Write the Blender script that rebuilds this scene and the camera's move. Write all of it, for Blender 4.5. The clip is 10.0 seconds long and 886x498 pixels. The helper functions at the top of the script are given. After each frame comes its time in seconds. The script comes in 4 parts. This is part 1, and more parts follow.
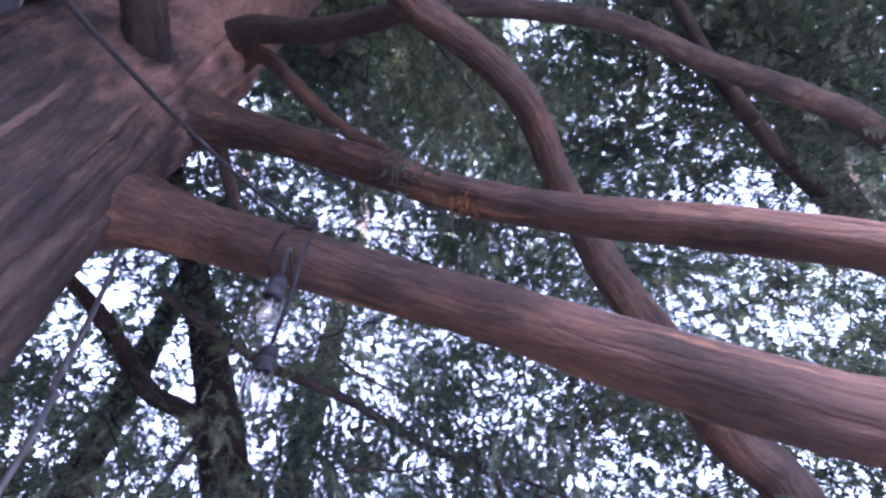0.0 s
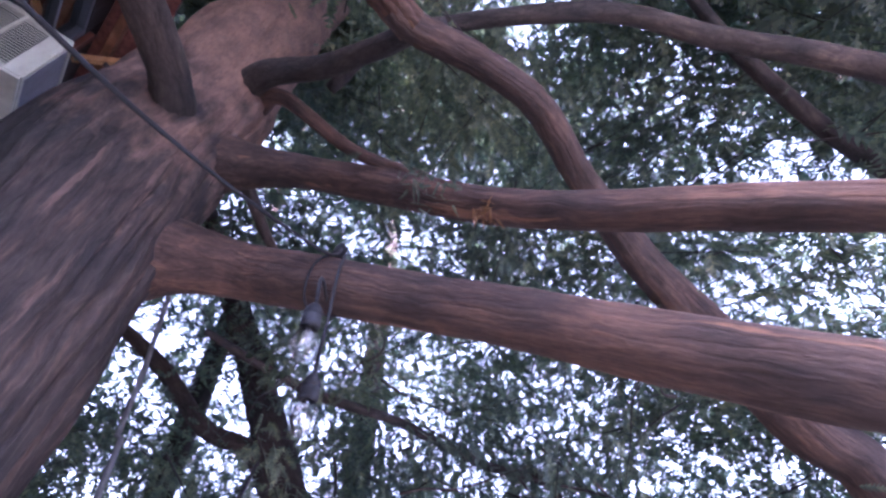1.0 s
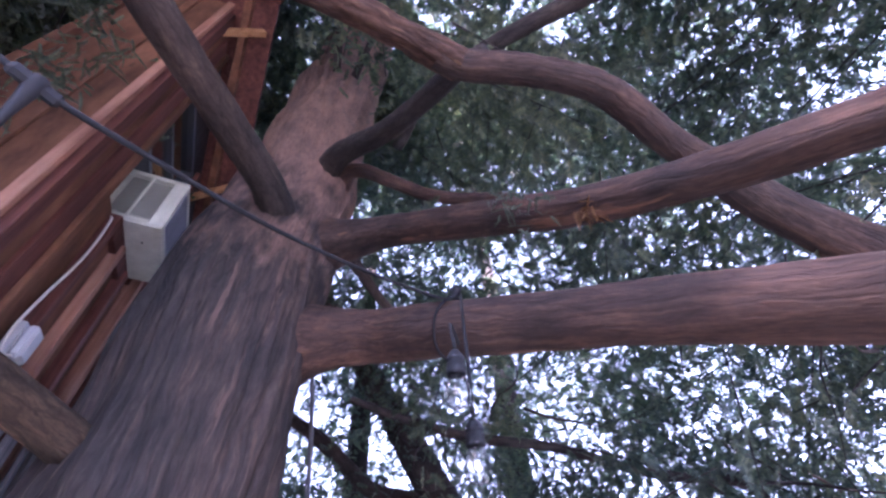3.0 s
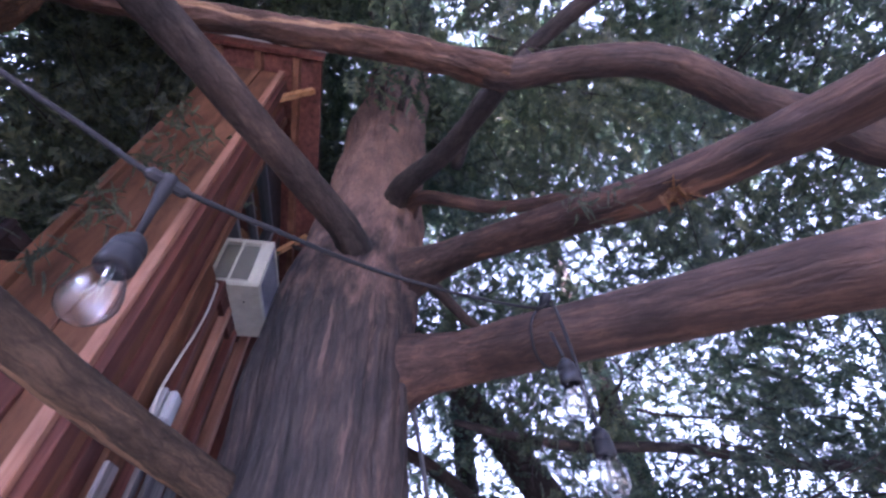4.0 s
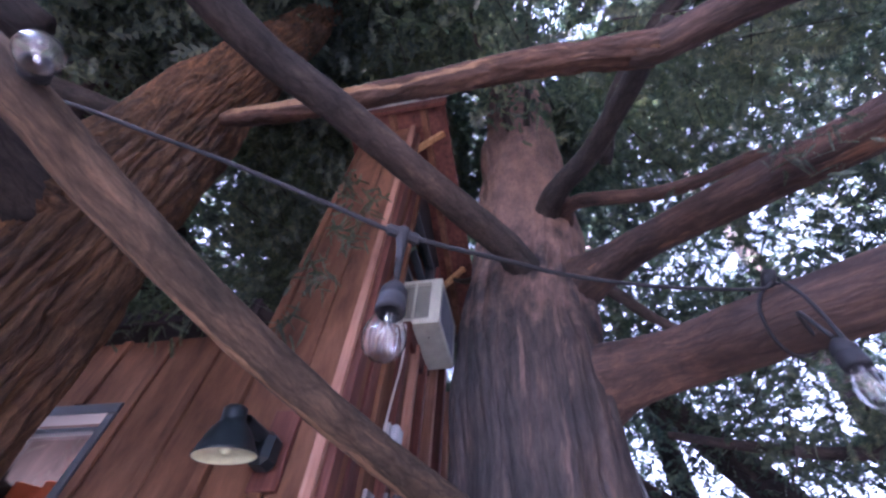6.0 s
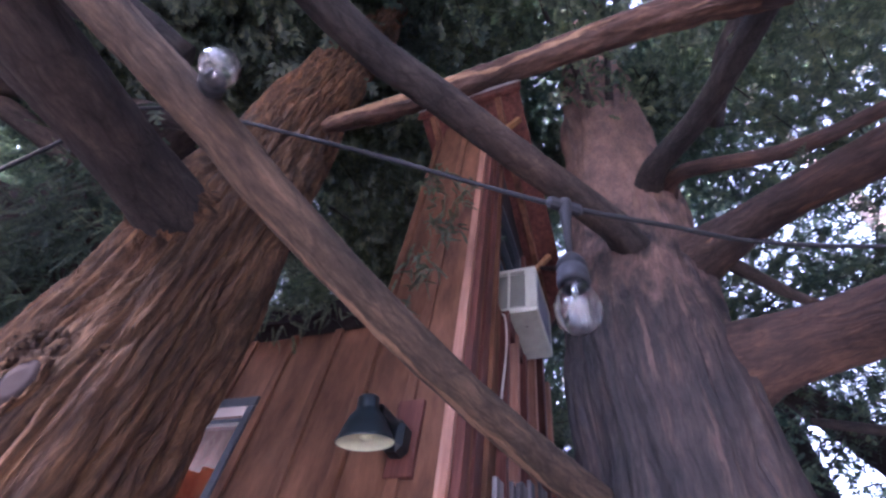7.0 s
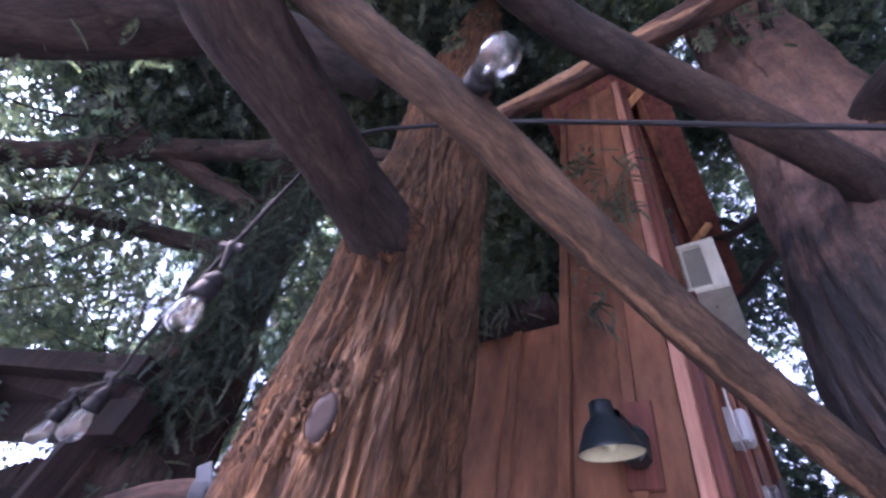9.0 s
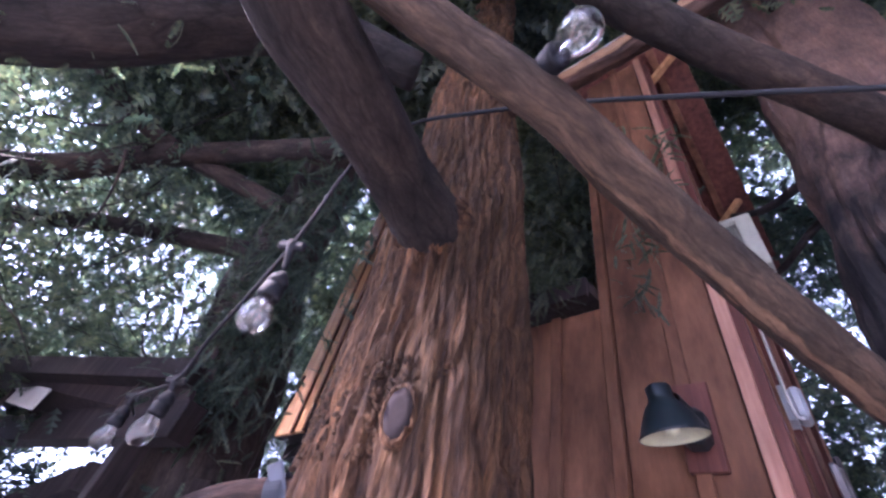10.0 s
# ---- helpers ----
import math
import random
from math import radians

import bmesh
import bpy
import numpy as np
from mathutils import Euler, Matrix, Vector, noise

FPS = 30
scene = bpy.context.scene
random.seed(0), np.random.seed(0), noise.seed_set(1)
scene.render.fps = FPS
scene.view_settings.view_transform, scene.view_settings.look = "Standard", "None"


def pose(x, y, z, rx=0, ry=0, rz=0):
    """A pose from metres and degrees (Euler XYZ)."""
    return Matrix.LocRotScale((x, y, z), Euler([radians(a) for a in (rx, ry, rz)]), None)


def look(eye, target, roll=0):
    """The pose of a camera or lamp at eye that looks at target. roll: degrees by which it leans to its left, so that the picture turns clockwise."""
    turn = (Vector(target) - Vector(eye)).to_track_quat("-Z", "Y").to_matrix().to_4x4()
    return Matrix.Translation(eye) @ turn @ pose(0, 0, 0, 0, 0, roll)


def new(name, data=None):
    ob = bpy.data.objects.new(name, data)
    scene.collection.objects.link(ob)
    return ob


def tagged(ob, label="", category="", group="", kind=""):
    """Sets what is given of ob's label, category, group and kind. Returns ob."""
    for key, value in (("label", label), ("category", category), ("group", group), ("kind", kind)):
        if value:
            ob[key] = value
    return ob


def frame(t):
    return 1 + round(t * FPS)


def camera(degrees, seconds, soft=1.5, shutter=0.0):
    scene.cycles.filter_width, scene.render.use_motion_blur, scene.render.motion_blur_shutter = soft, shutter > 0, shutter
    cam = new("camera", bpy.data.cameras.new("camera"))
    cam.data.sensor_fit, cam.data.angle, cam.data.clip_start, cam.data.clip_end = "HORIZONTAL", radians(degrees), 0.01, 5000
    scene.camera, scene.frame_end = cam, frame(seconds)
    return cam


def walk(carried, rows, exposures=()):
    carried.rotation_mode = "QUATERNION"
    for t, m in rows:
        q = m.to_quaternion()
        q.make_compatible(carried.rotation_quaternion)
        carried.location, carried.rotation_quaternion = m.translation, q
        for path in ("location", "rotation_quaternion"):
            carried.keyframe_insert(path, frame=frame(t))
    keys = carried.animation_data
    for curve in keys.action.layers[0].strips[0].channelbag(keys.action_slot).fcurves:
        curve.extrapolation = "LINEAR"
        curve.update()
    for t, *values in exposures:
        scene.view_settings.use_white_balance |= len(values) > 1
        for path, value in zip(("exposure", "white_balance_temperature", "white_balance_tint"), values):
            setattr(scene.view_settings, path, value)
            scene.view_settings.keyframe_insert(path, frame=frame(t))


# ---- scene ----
cam = camera(93.4, 10.0, soft=2.6)
STOPS, KELVIN, TINT = 4.45, 4650, 41
PATH = [
    (0, (-0.183, 0.082, 1.775), (0.969, 1.065, 3.081), 4.2),
    (0.5, (-0.187, 0.074, 1.776), (0.91, 1.096, 3.101), 2.9),
    (1, (-0.181, 0.073, 1.775), (0.844, 1.139, 3.122), 1.4),
    (1.5, (-0.189, 0.08, 1.776), (0.762, 1.19, 3.141), -0.3),
    (2, (-0.207, 0.096, 1.782), (0.655, 1.244, 3.173), -1.7),
    (2.5, (-0.217, 0.094, 1.785), (0.543, 1.29, 3.196), -2.9),
    (4, (-0.285, 0.105, 1.79), (0.041, 1.385, 3.293), -5.0),
    (4.5, (-0.314, 0.095, 1.796), (-0.149, 1.374, 3.325), -4.6),
    (5, (-0.341, 0.107, 1.79), (-0.33, 1.36, 3.349), -2.8),
    (6.3, (-0.449, 0.101, 1.76), (-0.868, 1.284, 3.317), 7.4),
    (6.5, (-0.484, 0.094, 1.753), (-0.957, 1.266, 3.304), 8.4),
    (7, (-0.566, 0.096, 1.749), (-1.202, 1.229, 3.27), 11.8),
    (7.5, (-0.66, 0.099, 1.75), (-1.442, 1.18, 3.24), 14.2),
    (8, (-0.75, 0.068, 1.771), (-1.664, 1.088, 3.229), 16.5),
    (8.5, (-0.823, 0.031, 1.775), (-1.824, 0.994, 3.215), 17.5),
    (9, (-0.896, -0.002, 1.765), (-1.937, 0.925, 3.199), 17.2),
    (9.5, (-0.956, -0.041, 1.764), (-2.03, 0.878, 3.178), 16.3),
    (10, (-0.988, -0.056, 1.754), (-2.085, 0.867, 3.149), 15.5),
]
walk(cam, [(t, look(eye, target, roll)) for t, eye, target, roll in PATH],
     exposures=[(0.0, STOPS, KELVIN, TINT), (10.0, STOPS, KELVIN, TINT)])

# ---- world and light ----
world = bpy.data.worlds.new("overcast_sky")
scene.world = world
world.use_nodes = True
wn, wl = world.node_tree.nodes, world.node_tree.links
sky = wn.new("ShaderNodeTexSky")
sky.sky_type, sky.sun_disc = "NISHITA", False
sky.sun_elevation, sky.sun_rotation = radians(40), radians(218.5)
sky.air_density, sky.dust_density, sky.ozone_density = 1.0, 6.0, 1.0
pale = wn.new("ShaderNodeHueSaturation")
pale.inputs["Saturation"].default_value = 0.05
wl.new(sky.outputs[0], pale.inputs["Color"])
wl.new(pale.outputs[0], wn["Background"].inputs["Color"])
wn["Background"].inputs["Strength"].default_value = 0.068

sun = new("sun", bpy.data.lights.new("sun", "SUN"))
sun.data.energy, sun.data.angle, sun.data.color = 4.2, radians(6), (1.0, 0.74, 0.48)
sun.matrix_world = look((-4.75, -6.0, 6.43), (0, 0, 0))


# ---- materials ----
def material(name, rough=0.8, metal=0.0):
    m = bpy.data.materials.new(name)
    m.use_nodes = True
    b = m.node_tree.nodes["Principled BSDF"]
    b.inputs["Roughness"].default_value, b.inputs["Metallic"].default_value = rough, metal
    return m, m.node_tree.nodes, m.node_tree.links, b


def ramp(nodes, stops):
    r = nodes.new("ShaderNodeValToRGB")
    while len(r.color_ramp.elements) < len(stops):
        r.color_ramp.elements.new(0.5)
    for e, (p, c) in zip(r.color_ramp.elements, stops):
        e.position, e.color = p, (*c, 1)
    return r


def noisy(nodes, links, source, scale, stretch, detail=6, rough=0.6):
    """A noise over a vector output, stretched per axis."""
    mp = nodes.new("ShaderNodeMapping")
    mp.inputs["Scale"].default_value = stretch
    links.new(source, mp.inputs["Vector"])
    n = nodes.new("ShaderNodeTexNoise")
    n.inputs["Scale"].default_value, n.inputs["Detail"].default_value = scale, detail
    n.inputs["Roughness"].default_value = rough
    links.new(mp.outputs[0], n.inputs["Vector"])
    return n.outputs["Fac"]


def mixed(nodes, links, kind, a, b, fac=1.0):
    mx = nodes.new("ShaderNodeMix")
    mx.data_type, mx.blend_type = "RGBA", kind
    if isinstance(fac, float):
        mx.inputs[0].default_value = fac
    else:
        links.new(fac, mx.inputs[0])
    for sock, v in ((mx.inputs[6], a), (mx.inputs[7], b)):
        if isinstance(v, tuple):
            sock.default_value = (*v, 1)
        else:
            links.new(v, sock)
    return mx.outputs[2]


def bark(name, dark, mid, light, across=26.0, along=5.0, depth=0.012, scale=7.0, peel=None, bare=0.5, sway=0.035, young=None, young_from=3.3):
    """Fibrous, flaking bark; the grain vector runs round the limb and along it, in metres."""
    m, n, l, b = material(name, 0.92)
    b.inputs["Specular IOR Level"].default_value = 0.25
    at = n.new("ShaderNodeAttribute")
    at.attribute_name = "grain"
    v = at.outputs["Vector"]
    wob = n.new("ShaderNodeTexNoise")
    wob.inputs["Scale"].default_value, wob.inputs["Detail"].default_value = 7.0, 3
    l.new(v, wob.inputs["Vector"])
    warp = n.new("ShaderNodeVectorMath")
    warp.operation = "MULTIPLY_ADD"
    warp.inputs[1].default_value = (sway, sway, sway)
    l.new(wob.outputs["Color"], warp.inputs[0])
    l.new(v, warp.inputs[2])
    v = warp.outputs[0]
    fibre = noisy(n, l, v, 1.0, (across, across, along), 10, 0.7)
    fine = noisy(n, l, v, 1.0, (across * 5, across * 5, along * 8), 4, 0.7)
    patch = noisy(n, l, v, 1.0, (scale, scale, scale * 0.6), 5, 0.6)
    big = noisy(n, l, v, 1.0, (1.6, 1.6, 1.0), 3, 0.5)
    mp = n.new("ShaderNodeMapping")
    mp.inputs["Scale"].default_value = (across * 0.9, across * 0.9, along * 0.9)
    l.new(v, mp.inputs["Vector"])
    vo = n.new("ShaderNodeTexVoronoi")
    vo.feature = "DISTANCE_TO_EDGE"
    vo.inputs["Scale"].default_value = 1.0
    l.new(mp.outputs[0], vo.inputs["Vector"])
    plate = ramp(n, [(0.0, (0, 0, 0)), (0.16, (1, 1, 1))])
    l.new(vo.outputs["Distance"], plate.inputs[0])
    c1 = ramp(n, [(0.3, dark), (0.5, mid), (0.7, light)])
    l.new(fibre, c1.inputs[0])
    c2 = ramp(n, [(0.32, (0.55, 0.56, 0.6)), (0.66, (1.25, 1.12, 1.05))])
    l.new(patch, c2.inputs[0])
    col = mixed(n, l, "MULTIPLY", c1.outputs[0], c2.outputs[0])
    c3 = ramp(n, [(0.25, (0.65, 0.65, 0.65)), (0.7, (1.15, 1.15, 1.15))])
    l.new(fine, c3.inputs[0])
    col = mixed(n, l, "MULTIPLY", col, c3.outputs[0])
    c4 = ramp(n, [(0.35, (0.75, 0.8, 0.85)), (0.65, (1.15, 1.05, 1.0))])
    l.new(big, c4.inputs[0])
    col = mixed(n, l, "MULTIPLY", col, c4.outputs[0])
    c5 = ramp(n, [(0.0, (0.74, 0.74, 0.76)), (0.08, (1.0, 1.0, 1.0))])
    l.new(vo.outputs["Distance"], c5.inputs[0])
    col = mixed(n, l, "MULTIPLY", col, c5.outputs[0])
    if peel:
        strip = noisy(n, l, v, 1.0, (14, 14, 1.1), 6, 0.6)
        mask = ramp(n, [(bare, (0, 0, 0)), (bare + 0.05, (1, 1, 1))])
        l.new(strip, mask.inputs[0])
        bare_wood = mixed(n, l, "MULTIPLY", peel, c3.outputs[0])
        col = mixed(n, l, "MIX", col, bare_wood, mask.outputs[0])
    if young:
        # paler, thinner bark further up the stem, with a ragged change
        xyz = n.new("ShaderNodeSeparateXYZ")
        l.new(at.outputs["Vector"], xyz.inputs[0])
        rag = n.new("ShaderNodeMath")
        rag.operation = "MULTIPLY_ADD"
        rag.inputs[1].default_value = 2.2
        l.new(patch, rag.inputs[0])
        l.new(xyz.outputs["Z"], rag.inputs[2])
        up = n.new("ShaderNodeMapRange")
        up.inputs["From Min"].default_value, up.inputs["From Max"].default_value = young_from + 0.9, young_from + 1.6
        l.new(rag.outputs[0], up.inputs["Value"])
        thin = mixed(n, l, "MULTIPLY", mixed(n, l, "MULTIPLY", young, c2.outputs[0]), c3.outputs[0])
        col = mixed(n, l, "MIX", col, thin, up.outputs[0])
    l.new(col, b.inputs["Base Color"])
    add = n.new("ShaderNodeMath")
    add.operation = "MULTIPLY_ADD"
    add.inputs[1].default_value = 0.35
    l.new(fine, add.inputs[0])
    l.new(fibre, add.inputs[2])
    add2 = n.new("ShaderNodeMath")
    add2.operation = "MULTIPLY_ADD"
    add2.inputs[1].default_value = 0.2
    l.new(plate.outputs[0], add2.inputs[0])
    l.new(add.outputs[0], add2.inputs[2])
    bump = n.new("ShaderNodeBump")
    bump.inputs["Strength"].default_value, bump.inputs["Distance"].default_value = 1.0, depth
    l.new(add2.outputs[0], bump.inputs["Height"])
    l.new(bump.outputs[0], b.inputs["Normal"])
    return m


def foliage(name, a, b_, c):
    m, n, l, b = material(name, 0.55)
    geo = n.new("ShaderNodeNewGeometry")
    r = ramp(n, [(0.0, a), (0.55, b_), (1.0, c)])
    l.new(geo.outputs["Random Per Island"], r.inputs[0])
    tc = n.new("ShaderNodeTexCoord")
    big = noisy(n, l, tc.outputs["Object"], 0.9, (1, 1, 1), 3)
    k = ramp(n, [(0.35, (0.6, 0.7, 0.75)), (0.65, (1.2, 1.15, 0.95))])
    l.new(big, k.inputs[0])
    col = mixed(n, l, "MULTIPLY", r.outputs[0], k.outputs[0])
    l.new(col, b.inputs["Base Color"])
    tr = n.new("ShaderNodeBsdfTranslucent")
    l.new(mixed(n, l, "MULTIPLY", col, (1.05, 1.25, 1.0)), tr.inputs["Color"])
    ms = n.new("ShaderNodeMixShader")
    ms.inputs[0].default_value = 0.5
    l.new(b.outputs[0], ms.inputs[1])
    l.new(tr.outputs[0], ms.inputs[2])
    l.new(ms.outputs[0], n["Material Output"].inputs["Surface"])
    return m


def stained(name, dark, mid, light, grain=(28, 28, 1.6), rough=0.7, vary=0.25):
    """Stained timber with grain along z of each object."""
    m, n, l, b = material(name, rough)
    b.inputs["Specular IOR Level"].default_value = 0.2
    tc = n.new("ShaderNodeTexCoord")
    oi = n.new("ShaderNodeObjectInfo")
    off = n.new("ShaderNodeVectorMath")
    off.operation = "MULTIPLY_ADD"
    off.inputs[1].default_value = (7, 5, 9)
    l.new(oi.outputs["Random"], off.inputs[0])
    l.new(tc.outputs["Object"], off.inputs[2])
    g = noisy(n, l, off.outputs[0], 1.0, grain, 7, 0.65)
    p = noisy(n, l, off.outputs[0], 3.5, (1, 1, 0.6), 5, 0.6)
    c = ramp(n, [(0.28, dark), (0.5, mid), (0.75, light)])
    l.new(g, c.inputs[0])
    k = ramp(n, [(0.3, (0.6, 0.62, 0.66)), (0.68, (1.15, 1.12, 1.1))])
    l.new(p, k.inputs[0])
    col = mixed(n, l, "MULTIPLY", c.outputs[0], k.outputs[0])
    rv = ramp(n, [(0.0, (1 - vary, 1 - vary, 1 - vary)), (1.0, (1 + vary, 1 + vary, 1 + vary))])
    l.new(oi.outputs["Random"], rv.inputs[0])
    l.new(mixed(n, l, "MULTIPLY", col, rv.outputs[0]), b.inputs["Base Color"])
    bump = n.new("ShaderNodeBump")
    bump.inputs["Strength"].default_value, bump.inputs["Distance"].default_value = 0.5, 0.003
    l.new(g, bump.inputs["Height"])
    l.new(bump.outputs[0], b.inputs["Normal"])
    return m


def plain(name, color, rough=0.5, metal=0.0, dirt=0.25, scale=9.0):
    """Paint, plastic or metal with faint dirt."""
    m, n, l, b = material(name, rough, metal)
    tc = n.new("ShaderNodeTexCoord")
    d = noisy(n, l, tc.outputs["Object"], scale, (1, 1, 0.5), 8, 0.7)
    r = ramp(n, [(0.3, tuple(c * (1 - dirt) for c in color)), (0.65, color)])
    l.new(d, r.inputs[0])
    l.new(r.outputs[0], b.inputs["Base Color"])
    f = noisy(n, l, tc.outputs["Object"], scale * 14, (1, 1, 1), 3)
    bump = n.new("ShaderNodeBump")
    bump.inputs["Strength"].default_value, bump.inputs["Distance"].default_value = 0.15, 0.001
    l.new(f, bump.inputs["Height"])
    l.new(bump.outputs[0], b.inputs["Normal"])
    return m


def glass(name, color=(1, 1, 1), rough=0.0, ior=1.45, dust=0.0):
    m, n, l, b = material(name, rough)
    b.inputs["Base Color"].default_value = (*color, 1)
    b.inputs["Transmission Weight"].default_value, b.inputs["IOR"].default_value = 1.0, ior
    if dust:
        d = n.new("ShaderNodeBsdfTranslucent")
        d.inputs["Color"].default_value = (0.8, 0.8, 0.78, 1)
        tc = n.new("ShaderNodeTexCoord")
        spots = ramp(n, [(0.35, (dust * 0.4,) * 3), (0.7, (dust * 1.8,) * 3)])
        l.new(noisy(n, l, tc.outputs["Object"], 60.0, (1, 1, 1), 6), spots.inputs[0])
        ms = n.new("ShaderNodeMixShader")
        l.new(spots.outputs[0], ms.inputs[0])
        l.new(b.outputs[0], ms.inputs[1])
        l.new(d.outputs[0], ms.inputs[2])
        l.new(ms.outputs[0], n["Material Output"].inputs["Surface"])
    return m


BARK = bark("redwood_bark", (0.033, 0.035, 0.036), (0.052, 0.05, 0.049), (0.105, 0.083, 0.072), 24, 2.6, 0.02, 7.0, (0.125, 0.087, 0.074), 0.6, young=(0.2, 0.142, 0.118))
STRINGY = bark("stringy_redwood_bark", (0.038, 0.03, 0.026), (0.128, 0.081, 0.046), (0.29, 0.178, 0.085), 42, 4.2, 0.03)
LIMB = bark("limb_bark", (0.04, 0.034, 0.032), (0.078, 0.056, 0.046), (0.14, 0.096, 0.072), 40, 3.6, 0.009, 9.0, (0.19, 0.105, 0.065), 0.66)
WORN = bark("worn_limb_bark", (0.04, 0.035, 0.03), (0.078, 0.064, 0.047), (0.14, 0.112, 0.08), 38, 6.5, 0.008, 9.0, (0.24, 0.155, 0.095), 0.58)
# darker limb bark with shade in its colour, for shaded limbs, stems and twigs
SHADELIMB = bark("shaded_limb_bark", (0.032, 0.03, 0.029), (0.053, 0.048, 0.044), (0.094, 0.083, 0.07), 30, 8.0, 0.006)
PEELED = bark("peeling_branch_bark", (0.04, 0.027, 0.022), (0.1, 0.062, 0.044), (0.18, 0.112, 0.076), 34, 5.0, 0.01, 9.0, (0.25, 0.155, 0.085), 0.55)
LEAF = foliage("redwood_needles", (0.055, 0.075, 0.064), (0.098, 0.12, 0.092), (0.17, 0.185, 0.12))
DRYLEAF = foliage("dry_needles", (0.12, 0.05, 0.02), (0.22, 0.1, 0.04), (0.3, 0.16, 0.07))
WALL = stained("red_stained_board", (0.064, 0.034, 0.022), (0.15, 0.075, 0.042), (0.25, 0.132, 0.075), (9, 9, 2.4), 0.88, vary=0.18)
# sunlight on wall_3 is put into this lighter orange; the pale braces share it
ORANGE = stained("sunlit_and_pale_board", (0.22, 0.115, 0.05), (0.42, 0.23, 0.1), (0.55, 0.34, 0.17))
TRIM = stained("faded_trim_board", (0.2, 0.1, 0.07), (0.35, 0.19, 0.13), (0.46, 0.3, 0.22), rough=0.85, vary=0.1)
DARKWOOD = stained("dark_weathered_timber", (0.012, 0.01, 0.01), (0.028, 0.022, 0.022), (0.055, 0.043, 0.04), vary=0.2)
PICKET = stained("weathered_picket", (0.09, 0.085, 0.085), (0.2, 0.185, 0.18), (0.33, 0.3, 0.29), rough=0.9)
SOFFIT = stained("soffit_board", (0.06, 0.026, 0.02), (0.13, 0.053, 0.04), (0.2, 0.083, 0.058))
ROOFING = plain("asphalt_roofing", (0.06, 0.065, 0.065), 0.9, dirt=0.5, scale=30)
WHITE = plain("aged_white_enamel", (0.68, 0.7, 0.6), 0.45, dirt=0.3)
COIL = plain("condenser_fins", (0.42, 0.43, 0.5), 0.4, 0.6)
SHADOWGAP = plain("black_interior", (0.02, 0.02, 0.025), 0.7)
RUBBER = plain("black_rubber", (0.012, 0.013, 0.017), 0.85)
CORD = plain("black_cord", (0.012, 0.013, 0.016), 0.95)
WHITECORD = plain("white_cable", (0.6, 0.58, 0.55), 0.5)
GREYBOX = plain("grey_plastic", (0.45, 0.47, 0.5), 0.4)
GREYPIPE = plain("weathered_grey_pole", (0.16, 0.165, 0.18), 0.8)
LAMPGREEN = plain("dark_green_enamel", (0.008, 0.014, 0.017), 0.45)
LAMPIN = plain("cream_enamel", (0.62, 0.66, 0.44), 0.45, dirt=0.35, scale=14)
FRAME = plain("blue_grey_window_paint", (0.06, 0.068, 0.08), 0.5)
BULB = glass("bulb_glass", (1, 1, 1), 0.0, dust=0.018)
PANE = glass("window_glass", (0.8, 0.85, 0.9), 0.0, 2.1)
WIRE = plain("filament_wire", (0.5, 0.42, 0.3), 0.35, 0.8)
BRASS = plain("bulb_cap_brass", (0.35, 0.28, 0.18), 0.4, 0.9)
STRAP = plain("grey_webbing", (0.12, 0.13, 0.15), 0.85)
# ground out of view, kept pale to bounce light onto the undersides
EARTH = plain("bounce_ground", (0.28, 0.265, 0.245), 0.95, dirt=0.6, scale=4)
TARP = plain("orange_cloth", (0.75, 0.16, 0.04), 0.8)
HEARTWOOD = stained("cut_wood_face", (0.02, 0.016, 0.016), (0.032, 0.025, 0.024), (0.048, 0.038, 0.036), (9, 9, 9), 0.95)


# ---- builders ----
def mesh_ob(name, verts, faces, mat, parent=None, label="", smooth=False, grain=None):
    me = bpy.data.meshes.new(name)
    me.from_pydata([tuple(v) for v in verts], [], faces)
    me.materials.append(mat)
    if smooth:
        me.polygons.foreach_set("use_smooth", [True] * len(me.polygons))
    if grain is not None:
        a = me.attributes.new("grain", "FLOAT_VECTOR", "POINT")
        a.data.foreach_set("vector", np.asarray(grain, np.float32).ravel())
    me.update()
    ob = new(name, me)
    if parent is not None:
        ob.parent = parent
    if label:
        ob["label"] = label
    return ob


def part(name, bm, mat, parent, label="", smooth=False):
    """Links a bmesh as one mesh object under a thing or a part."""
    me = bpy.data.meshes.new(name)
    bm.to_mesh(me)
    bm.free()
    me.materials.append(mat)
    if smooth:
        me.polygons.foreach_set("use_smooth", [True] * len(me.polygons))
    ob = new(name, me)
    if parent is not None:
        ob.parent = parent
    if label:
        ob["label"] = label
    return ob


def thing(name, label, category, place=(0, 0, 0), group="", kind=""):
    ob = new(name)
    ob.location = place
    ob.empty_display_size = 0.1
    return tagged(ob, label, category, group, kind)


def box(bm, lo, hi, m=None, bevel=0.0):
    """A box between two corners, bevelled, added to bm."""
    lo, hi = Vector(lo), Vector(hi)
    mid, size = (lo + hi) / 2, hi - lo
    made = bmesh.ops.create_cube(bm, size=1.0)["verts"]
    for v in made:
        v.co = Vector((v.co.x * size.x, v.co.y * size.y, v.co.z * size.z)) + mid
        if m is not None:
            v.co = m @ v.co
    if bevel:
        edges = list({e for v in made for e in v.link_edges})
        bmesh.ops.bevel(bm, geom=edges, offset=bevel, segments=1, affect="EDGES")
    return bm


def boxed(name, lo, hi, mat, parent, label="", bevel=0.003, m=None):
    return part(name, box(bmesh.new(), lo, hi, m, bevel), mat, parent, label)


